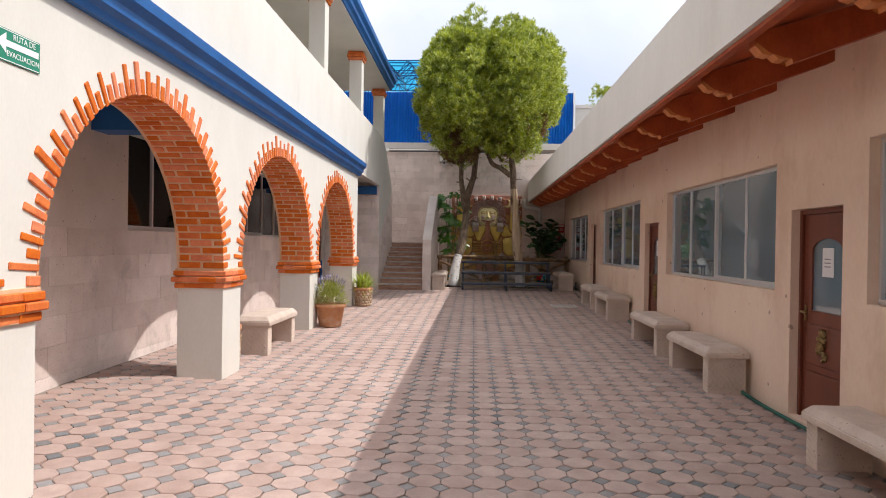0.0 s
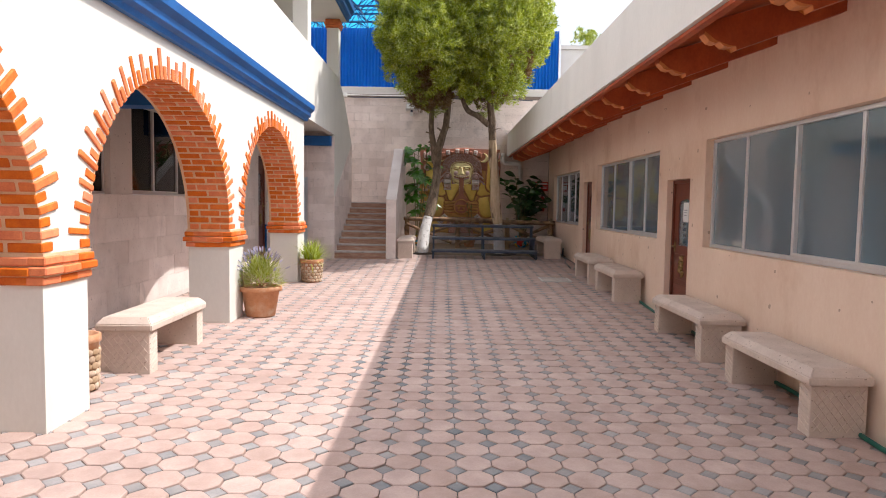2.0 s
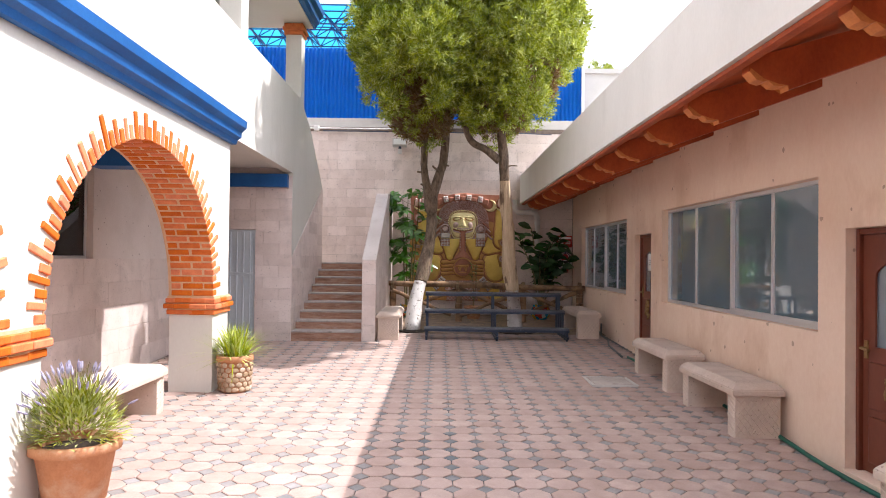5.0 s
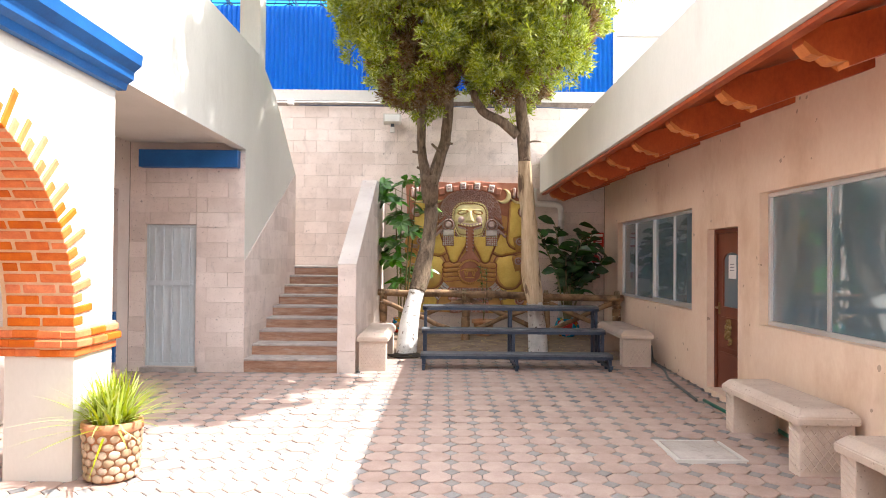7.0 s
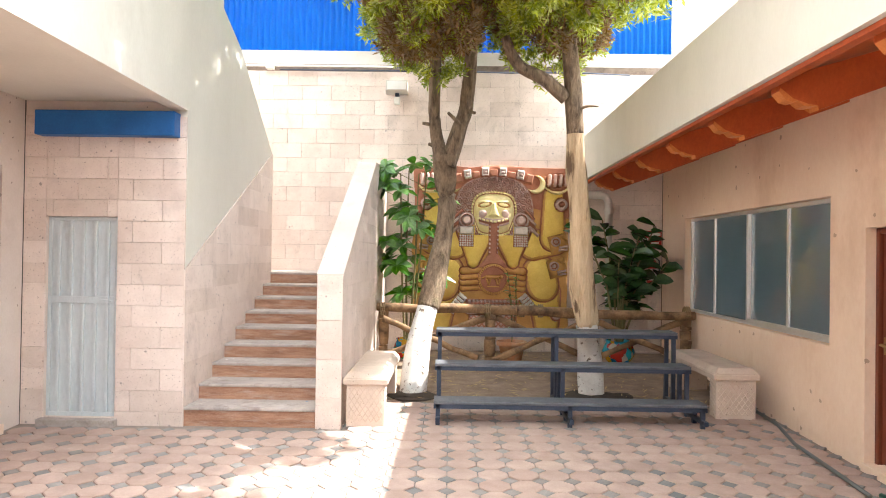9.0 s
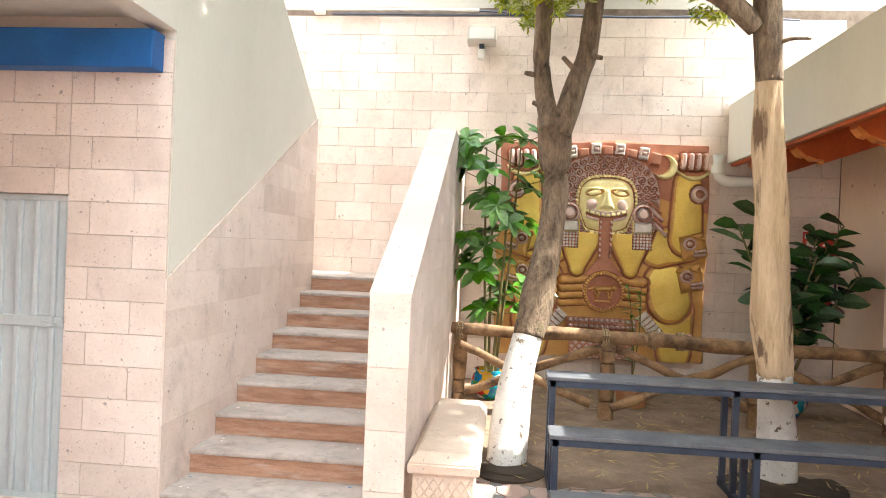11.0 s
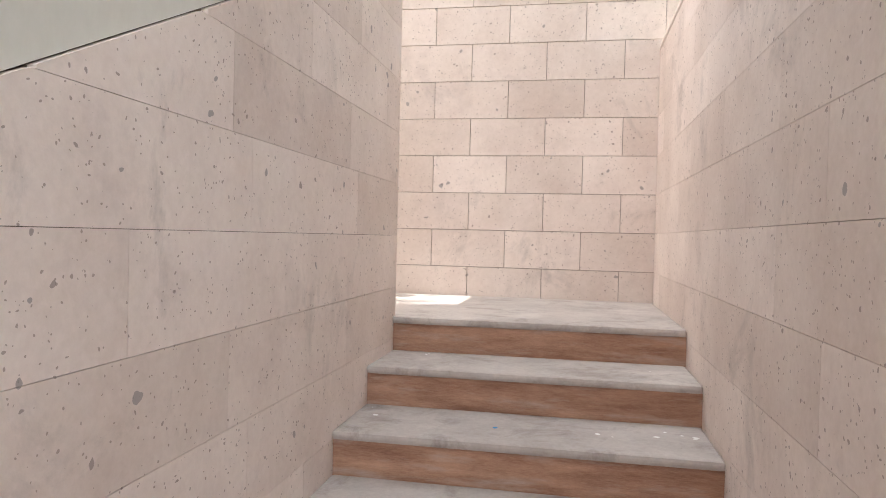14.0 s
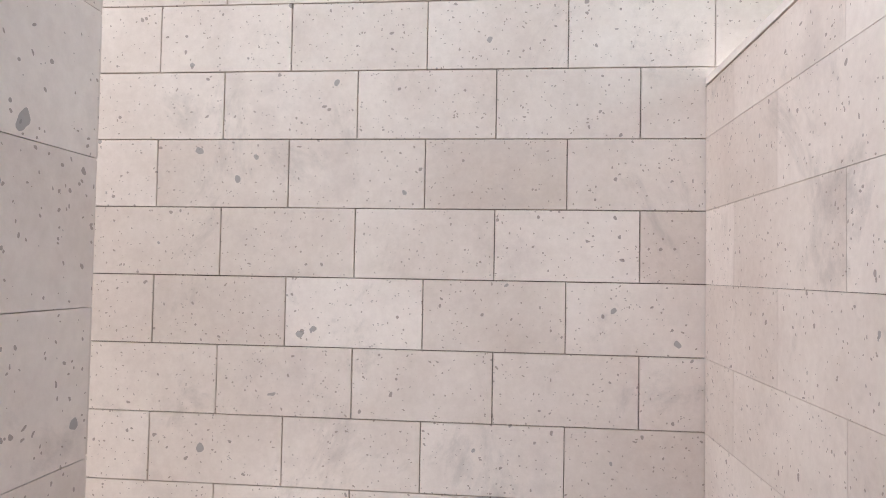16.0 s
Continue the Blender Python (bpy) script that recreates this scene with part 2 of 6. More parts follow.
def glass(name, tint, rough=0.02, coat=0.0, brighten=0.0):
    m = bpy.data.materials.new(name)
    m.use_nodes = True
    nt = m.node_tree
    nt.nodes.remove(nt.nodes["Principled BSDF"])
    o = nt.nodes["Material Output"]
    tr = nt.nodes.new("ShaderNodeBsdfTransparent")
    tr.inputs[0].default_value = (*tint, 1)
    gl = nt.nodes.new("ShaderNodeBsdfGlossy")
    gl.inputs["Roughness"].default_value = rough
    fr = nt.nodes.new("ShaderNodeFresnel")
    fr.inputs[0].default_value = 1.55
    mx = nt.nodes.new("ShaderNodeMixShader")
    # pale diffuse share brightens the panes, in place of room light and reflections
    pale_mix = nt.nodes.new("ShaderNodeMixShader")
    pale_mix.inputs[0].default_value = brighten
    dif = nt.nodes.new("ShaderNodeBsdfTranslucent")
    dif.inputs[0].default_value = (0.46, 0.66, 0.77, 1)
    dif2 = nt.nodes.new("ShaderNodeBsdfDiffuse")
    dif2.inputs[0].default_value = (0.46, 0.66, 0.77, 1)
    both = nt.nodes.new("ShaderNodeMixShader")
    nt.links.new(dif.outputs[0], both.inputs[1])
    nt.links.new(dif2.outputs[0], both.inputs[2])
    nt.links.new(tr.outputs[0], pale_mix.inputs[1])
    nt.links.new(both.outputs[0], pale_mix.inputs[2])
    film = nt.nodes.new("ShaderNodeMath")
    film.operation, film.use_clamp = "ADD", True
    film.inputs[1].default_value = coat
    nt.links.new(fr.outputs[0], film.inputs[0])
    nt.links.new(film.outputs[0], mx.inputs[0])
    nt.links.new(pale_mix.outputs[0], mx.inputs[1])
    nt.links.new(gl.outputs[0], mx.inputs[2])
    nt.links.new(mx.outputs[0], o.inputs[0])
    return m


M_GLASS = glass("tinted_glass", (0.60, 0.70, 0.74), 0.012, 0.15, 0.42)
M_GLASS_DARK = glass("dark_glass", (0.25, 0.27, 0.28))


# ---- mesh helpers ----
def mesh_of(name, bm, mat):
    me = bpy.data.meshes.new(name)
    bmesh.ops.recalc_face_normals(bm, faces=bm.faces[:])
    bm.to_mesh(me)
    bm.free()
    me.materials.append(mat)
    return me


def part(name, bm, mat, parent=None, label=""):
    """Links a bmesh as one mesh object, under a thing or part if one is given."""
    ob = new(name, mesh_of(name, bm, mat))
    if parent is not None:
        ob.parent = parent
    return tagged(ob, label)


def structure(name, bm, mat, label="", category=""):
    return tagged(part(name, bm, mat), label, category or name.split("_")[0], kind="structure")


def thing(name, x, y, z, label, category, group="", rz=0.0, kind=""):
    ob = new(name)
    ob.matrix_world = pose(x, y, z, 0, 0, rz)
    return tagged(ob, label, category, group, kind)


def box(bm, x0, x1, y0, y1, z0, z1, bevel=0.0):
    vs = [bm.verts.new((x, y, z)) for z in (z0, z1) for x, y in ((x0, y0), (x1, y0), (x1, y1), (x0, y1))]
    fs = [bm.faces.new([vs[i] for i in q]) for q in ((3, 2, 1, 0), (4, 5, 6, 7), (0, 1, 5, 4), (1, 2, 6, 5), (2, 3, 7, 6), (3, 0, 4, 7))]
    if bevel:
        es = {e for f in fs for e in f.edges}
        bmesh.ops.bevel(bm, geom=list(es), offset=bevel, segments=2, affect="EDGES", profile=0.6)
    return bm


def boxed(*a, bevel=0.0):
    return box(bmesh.new(), *a, bevel=bevel)


def prism(bm, pts, axis, a, b):
    """A polygon of (u, v) pushed along an axis from a to b; u, v are the other two axes in order."""
    def at(p, w):
        return {"x": (w, p[0], p[1]), "y": (p[0], w, p[1]), "z": (p[0], p[1], w)}[axis]
    lo, hi = [bm.verts.new(at(p, a)) for p in pts], [bm.verts.new(at(p, b)) for p in pts]
    bm.faces.new(lo)
    bm.faces.new(hi[::-1])
    n = len(pts)
    for i in range(n):
        bm.faces.new((lo[i], hi[i], hi[(i + 1) % n], lo[(i + 1) % n]))
    return bm


def tube(bm, pts, radii, sides=10, cap=True, wob=0.0):
    """A tapered tube through points."""
    rings = []
    n = len(pts)
    pts = [Vector(p) for p in pts]
    for i, p in enumerate(pts):
        d = (pts[min(i + 1, n - 1)] - pts[max(i - 1, 0)]).normalized()
        q = d.to_track_quat("Z", "Y")
        ring = []
        for k in range(sides):
            a = 2 * math.pi * k / sides
            r = radii[i] if isinstance(radii, (list, tuple)) else radii
            if wob:
                c = Vector((math.cos(a), math.sin(a), 0))
                r *= 1 + wob * 0.6 * noise.noise(p * 2 + c * 1.6) + wob * 0.45 * noise.noise(Vector((c.x * 4.5, c.y * 4.5, p.z * 2.2)))
            ring.append(bm.verts.new(p + q @ Vector((r * math.cos(a), r * math.sin(a), 0))))
        rings.append(ring)
    for a, b in zip(rings, rings[1:]):
        for k in range(sides):
            bm.faces.new((a[k], a[(k + 1) % sides], b[(k + 1) % sides], b[k]))
    if cap:
        bm.faces.new(rings[0][::-1])
        bm.faces.new(rings[-1])
    return bm


def lathe(bm, profile, sides=24, cx=0.0, cy=0.0):
    rings = []
    for r, z in profile:
        rings.append([bm.verts.new((cx + r * math.cos(2 * math.pi * k / sides), cy + r * math.sin(2 * math.pi * k / sides), z)) for k in range(sides)])
    for a, b in zip(rings, rings[1:]):
        for k in range(sides):
            bm.faces.new((a[k], a[(k + 1) % sides], b[(k + 1) % sides], b[k]))
    bm.faces.new(rings[0][::-1])
    bm.faces.new(rings[-1])
    return bm


def smooth(ob):
    for p in ob.data.polygons:
        p.use_smooth = True
    return ob


def gz(x, y):
    """The height of the courtyard floor, which climbs towards the stairs and a little towards the arcade."""
    return -0.08 + 0.028 * y + 0.055 * max(0.0, -(x + 0.4)) * min(1.0, max(0.0, (15 - y) / 8)) * (1.0 if x > -3.3 else 2.9 / max(2.9, -(x + 0.4)))


# ---- plan ----
WALL_L, PIER_IN, WALL_IN = -2.70, -3.20, -4.25
WALL_R, BACK = 3.15, 23.59
PIERS = [(-4.36, -3.80), (-0.43, 0.13), (3.50, 4.06), (7.22, 7.78), (11.14, 11.70), (15.10, 15.66)]
SPRING, CROWN = 1.45, 2.97
SIGN_Y, SIGN_Z = 3.86, 2.865
STAIR_Y, LANDING_Y, TREAD, RISE, STAIR_Z = 19.30, 22.36, 0.3825, 0.1503, 0.46

# ---- ground ----
bm = bmesh.new()
xs = [-60, -20, -8, -5, -4.2, -3.3, -2.4, -1.4, -0.4, 1, 3.4, 8, 20, 60]
ys = [-60, -20, -6, 0, 4, 7, 9, 11, 13, 15, 18, 21, 24, 30, 60, 200]
grid = [[bm.verts.new((x, y, gz(max(-4.6, min(3.4, x)), max(-6, min(24, y))) - 0.034)) for x in xs] for y in ys]
for i in range(len(ys) - 1):
    for j in range(len(xs) - 1):
        bm.faces.new((grid[i][j], grid[i][j + 1], grid[i + 1][j + 1], grid[i + 1][j]))
ground = structure("ground", bm, M_SAND, "sandy bedding ground under the courtyard paving", "ground")


# ---- arcade wall with round arches ----
def arch_points(a, b, n=28):
    c, r = (a + b) / 2, (b - a) / 2
    return [(c - r * math.cos(math.pi * i / n), SPRING + (CROWN - SPRING) * math.sin(math.pi * i / n)) for i in range(n + 1)]


TOP = 3.50
bm = bmesh.new()
for y0, y1 in PIERS:
    box(bm, PIER_IN, WALL_L, y0, y1, -0.3, TOP)
for (a0, a1), (b0, b1) in zip(PIERS, PIERS[1:]):
    pts = arch_points(a1, b0)
    for (ya, za), (yb, zb) in zip(pts, pts[1:]):
        prism(bm, [(ya, za), (yb, zb), (yb, TOP), (ya, TOP)], "x", PIER_IN, WALL_L)
bmesh.ops.remove_doubles(bm, verts=bm.verts[:], dist=0.0005)
wall_arcade = structure("wall_arcade", bm, M_WHITE, "white plastered arcade wall with round arches", "wall")

# balcony slab, parapet and the flank of the upper flight
bm = bmesh.new()
box(bm, WALL_IN, WALL_L - 0.152, -8, 19.53, 3.50, 3.78)
structure("balcony_floor", bm, M_WHITE, "white plastered balcony slab above the arcade", "balcony")
bm = bmesh.new()
prism(bm, [(-8, 3.502), (15.66, 3.502), (15.66, 3.42), (19.315, 3.42), (19.315, 1.924), (22.38, 3.47), (20.9, 4.5), (19.95, 4.88), (-8, 4.80)], "x", WALL_L - 0.15, WALL_L - 0.004)
structure("wall_parapet", bm, M_WHITE, "tall white balcony parapet, stepped down beside the stairs", "wall")
bm = bmesh.new()
prism(bm, [(19.315, 0.2), (22.36, 0.2), (22.36, 3.456), (19.315, 1.919)], "x", WALL_L - 0.15, WALL_L - 0.012)
structure("wall_stair_core", bm, M_JOINT, "mortar core behind the stone beside the stairs", "wall")

# inner wall of the arcade with its two windows and brown door
INNER = [(8.15, 11.35, 1.86, 3.12), (11.95, 15.40, 1.86, 3.14)]
DOOR_IN = (18.22, 18.98, 0.45, 2.84)


def wall_with_holes(bm, x0, x1, ya, yb, z0, z1, holes):
    y = ya
    for h0, h1, hz0, hz1 in sorted(holes):
        box(bm, x0, x1, y, h0, z0, z1)
        if hz0 > z0 + 0.01:
            box(bm, x0, x1, h0, h1, z0, hz0)
        box(bm, x0, x1, h0, h1, hz1, z1)
        y = h1
    box(bm, x0, x1, y, yb, z0, z1)
    bmesh.ops.remove_doubles(bm, verts=bm.verts[:], dist=0.0005)
    return bm


structure("wall_inner", wall_with_holes(bmesh.new(), WALL_IN - 0.25, WALL_IN, -8, 19.29, -0.4, 3.5, INNER + [DOOR_IN]), M_PANEL, "pale pink stone-panelled wall inside the arcade", "wall")
# upper storey
structure("wall_upper", wall_with_holes(bmesh.new(), WALL_IN - 0.25, WALL_IN, -8, 19.9, 3.78, 6.55, [(8.2, 10.9, 4.75, 5.95), (12.6, 14.9, 4.75, 5.95), (16.2, 17.2, 3.78, 5.95)]), M_WHITE, "cream upper storey wall behind the balcony", "wall")
bm = boxed(WALL_IN - 0.25, -2.58, -8, 20.35, 6.36, 6.50)
structure("ceiling_balcony", bm, M_WHITE, "white plastered balcony ceiling", "ceiling")
bm = boxed(WALL_IN - 5, -2.62, -8, 20.4, 6.52, 6.7)
structure("roof_left", bm, M_GREY, "flat concrete roof", "roof")

# blue cornices
def cornice(name, y0, y1, x, z, s, label):
    prof = [(0, 0), (0.06, 0), (0.075, 0.05), (0.12, 0.08), (0.125, 0.14), (0.18, 0.19), (0.19, 0.27), (0.15, 0.29), (0, 0.30)]
    b = bmesh.new()
    prism(b, [(x + u * s, z + v * s) for u, v in prof], "y", y0, y1)
    return structure(name, b, M_BLUE, label, "cornice")


cornice("trim_cornice_lower", -8, 15.72, WALL_L - 0.006, 3.32, 1.05, "blue painted moulded cornice over the arches")
cornice("trim_cornice_eave", -8, 20.45, -2.62, 6.38, 1.25, "blue painted moulded roof eave")

# wall with the metal door under the upper flight
MD = (-4.03, -3.35, 0.50, 2.40)
bm = bmesh.new()
box(bm, WALL_IN, MD[0], 19.31, 19.53, 0.1, 3.498)
box(bm, MD[1], WALL_L - 0.15, 19.31, 19.53, 0.1, 3.498)
box(bm, MD[0], MD[1], 19.31, 19.53, MD[3], 3.498)
box(bm, MD[0], MD[1], 19.31, 19.53, 0.1, MD[2])
structure("wall_store", bm, M_PANEL, "mortar core of the store room wall", "wall")

# back wall
bm = boxed(-9, 3.6, BACK + 0.012, BACK + 0.25, 0.0, 5.08)
structure("wall_back", bm, M_JOINT, "mortar core of the rear boundary wall", "wall")
bm = boxed(-9, 3.6, BACK + 0.03, BACK + 0.24, 5.082, 5.30)
structure("trim_back_beam", bm, M_GREY, "grey concrete beam on top of the rear wall", "beam")

# stairs
stairs = tagged(new("stairs"), "nine steps with brown stamped risers and grey cement treads", "stairs", kind="structure")
for k in range(9):
    y0 = STAIR_Y + k * TREAD
    y1 = 23.58 if k == 8 else y0 + TREAD
    z1 = STAIR_Z + (k + 1) * RISE
    part("riser", boxed(WALL_L, -1.44, y0 + 0.012, y1 if k == 8 else y1 + 0.008, 0.2, z1 - 0.032), M_RISER, stairs)
for k in range(9):
    y0 = STAIR_Y + k * TREAD
    y1 = 23.588 if k == 8 else y0 + TREAD + 0.012
    z1 = STAIR_Z + (k + 1) * RISE
    b = bmesh.new()
    box(b, (-4.1 if k == 8 else WALL_L) + 0.003, -1.443, y0 - 0.004, y1, z1 - 0.031, z1, bevel=0.012)
    part("tread", b, M_TREAD, stairs, "worn grey cement tread")
# upper flight, turning back above the store room
bm = bmesh.new()
for k in range(8):
    y1 = LANDING_Y - k * 0.30
    z1 = 1.813 + (k + 1) * 0.22
    box(bm, -4.1, WALL_L - 0.152, y1 - 0.33, y1, 1.5, z1)
structure("stairs_upper", bm, M_TREAD, "cement steps of the upper flight", "stairs")
structure("wall_stair_far", boxed(-4.3, -4.1, 19.53, BACK, 0.2, 5.3), M_PANEL, "stone wall beyond the upper flight", "wall")
# parapet of the lower flight
bm = bmesh.new()
prism(bm, [(19.295, 0.2), (23.585, 0.2), (23.585, 3.30), (22.0, 3.30), (19.295, 1.875)], "x", -1.425, -1.215)
structure("wall_stair_parapet", bm, M_JOINT, "mortar core of the stair parapet", "wall")

# right building
RWIN = [(1.45, 5.52, 1.33, 2.66), (7.18, 11.18, 1.33, 2.65), (12.97, 17.03, 1.33, 2.66), (18.89, 22.58, 1.33, 2.65)]
RDOOR = [(5.89, 6.83, -0.3, 2.15), (11.68, 12.58, -0.3, 2.20), (17.53, 18.38, -0.3, 2.35)]
structure("wall_right", wall_with_holes(bmesh.new(), WALL_R, WALL_R + 0.22, -8, BACK, -0.5, 3.75, RWIN + RDOOR), M_STUCCO, "tan stuccoed wall with windows and doors", "wall")
bm = boxed(1.86, 2.0, -8, 23.55, 3.27, 3.95)
structure("wall_fascia", bm, M_WHITE, "white plastered roof fascia", "wall")
bm = bmesh.new()
prism(bm, [(2.0, 3.30), (3.4, 3.80), (3.4, 3.88), (2.0, 3.38)], "y", -8, 23.55)
structure("ceiling_eave", bm, M_WOOD, "red-stained boarded eave soffit", "ceiling")
bm = bmesh.new()
prism(bm, [(2.0, 3.93), (9.0, 4.15), (9.0, 4.2), (2.0, 3.95)], "y", -8, 23.55)
structure("roof_right", bm, M_GREY, "flat roof of the class building", "roof")
# rooms behind the glass
bm = bmesh.new()
# unseen openings added in the far wall so daylight brightens the rooms
wall_with_holes(bm, 8.0, 8.2, -8, BACK, -0.5, 3.8, [(-6, 0, 1.1, 2.9), (1, 11, 1.1, 2.9), (12.8, 18, 1.1, 2.9), (19.2, 23, 1.1, 2.9)])
box(bm, 3.37, 8.0, -8.2, -8, -0.5, 3.8)
box(bm, 3.6, 8.0, BACK, BACK + 0.2, -0.5, 3.8)
box(bm, 3.37, 8.0, 12.2, 12.3, -0.5, 3.7)
box(bm, 3.37, 8.0, 18.6, 18.7, -0.5, 3.7)
structure("wall_rooms_right", bm, M_ROOM, "painted class room walls with added rear openings for daylight", "wall")
structure("trim_dado", boxed(7.985, 7.998, -8, BACK, 0.1, 1.0), M_BLUE, "blue painted dado in the class rooms", "dado")
structure("floor_rooms_right", boxed(3.37, 8.0, -8, BACK, -0.4, 0.1), M_GREY, "cement class room floor", "floor")
structure("ceiling_rooms_right", boxed(3.41, 8.0, -8, BACK, 3.6, 3.7), M_GREY, "plastered class room ceiling", "ceiling")
bm = bmesh.new()
box(bm, -9.2, -9.0, -8, 24, -0.4, 6.5)
box(bm, -9.0, WALL_IN - 0.25, -8.2, -8, -0.4, 6.5)
box(bm, -9.0, WALL_IN - 0.25, 19.6, 19.8, -0.4, 6.5)
structure("wall_rooms_left", bm, M_DARK, "walls coloured near-black for the shade of the rooms behind the arcade", "wall")
structure("floor_rooms_left", boxed(-9, WALL_IN - 0.25, -8, 19.6, -0.4, 0.2), M_DARK, "floor of the rooms behind the arcade", "floor")
structure("floor_rooms_upper", boxed(-9, WALL_IN - 0.25, -8, 19.6, 3.5, 3.78), M_DARK, "upper floor of the rooms", "floor")
# behind the camera
structure("wall_entrance", boxed(-9, 8, -8.4, -8.2, -0.5, 6.5), M_WHITE, "white wall closing the courtyard behind", "wall")

# ---- windows and doors ----
def window(name, y0, y1, z0, z1, x, cuts, mat_frame, mat_glass, label, out=-1):
    """A sliding aluminium window in a wall across x; cuts are the places of the mullions; out is the way it faces."""
    w = tagged(new(name), label, "window", kind="structure")
    w.location = (x, (y0 + y1) / 2, z0)
    oy, oz = (y0 + y1) / 2, z0
    def bar(nm, a, b, c, d, deep=0.05):
        part(nm, boxed(-deep / 2, deep / 2, a - oy, b - oy, c - oz, d - oz, bevel=0.006), mat_frame, w)
    t = 0.045
    bar("frame_rail", y0 + 0.004, y1 - 0.004, z0 + 0.004, z0 + t)
    bar("frame_rail", y0 + 0.004, y1 - 0.004, z1 - t, z1 - 0.004)
    bar("frame_stile", y0 + 0.004, y0 + t, z0 + t, z1 - t)
    bar("frame_stile", y1 - t, y1 - 0.004, z0 + t, z1 - t)
    edges = [y0 + t] + [y0 + (y1 - y0) * c for c in cuts] + [y1 - t]
    for i, c in enumerate(edges[1:-1]):
        bar("mullion", c - 0.022, c + 0.022, z0 + t, z1 - t, 0.07 if i % 2 else 0.055)
    for i, (a, b) in enumerate(zip(edges, edges[1:])):
        off = 0.008 * (1 if i % 2 else -1)
        pane = part("pane", boxed(off - 0.002, off + 0.002, a + 0.004 - oy, b - 0.004 - oy, t + 0.002, z1 - t - 0.002 - oz), mat_glass, w)
        pane.visible_shadow = False
    part("sash_rail", boxed(-0.034, 0.034, edges[0] - oy, edges[2] - oy, t, t + 0.03, bevel=0.005), mat_frame, w)
    part("window_sill", boxed(0.02 * out - 0.08, 0.02 * out + 0.08, y0 - oy, y1 - oy, -0.02, 0.002, bevel=0.008), M_STUCCO if out < 0 else M_PANEL, w)
    return w


for i, (a, b, c, d) in enumerate(RWIN):
    window("window_%d" % (i + 1), a, b, c, d, WALL_R + 0.11, (0.25, 0.5, 0.765) if i != 2 else (0.24, 0.47, 0.735), M_ALU, M_GLASS, "four-pane sliding aluminium window with grey glass")
for i, (a, b, c, d) in enumerate(INNER):
    window("window_%d" % (i + 5), a, b, c, d, WALL_IN - 0.10, (0.25, 0.5, 0.75), M_ALU, M_GLASS_DARK, "dark sliding aluminium window inside the arcade", 1)
for i, (a, b) in enumerate(((8.2, 10.9), (12.6, 14.9))):
    window("window_%d" % (i + 7), a, b, 4.75, 5.95, WALL_IN - 0.10, (0.33, 0.66), M_ALU, M_GLASS_DARK, "aluminium window of the upper storey", 1)

M_BRASS = material("old_brass", (0.22, 0.15, 0.06), (0.42, 0.31, 0.15), 20, 80, 0.4, metal=0.8, bump=0.2)
M_PAPER = material("white_paper", (0.72, 0.72, 0.70), (0.8, 0.8, 0.78), 6, 60, 0.7, bump=0.02)
M_INK = plain("grey_ink", (0.25, 0.25, 0.27), 0.8)


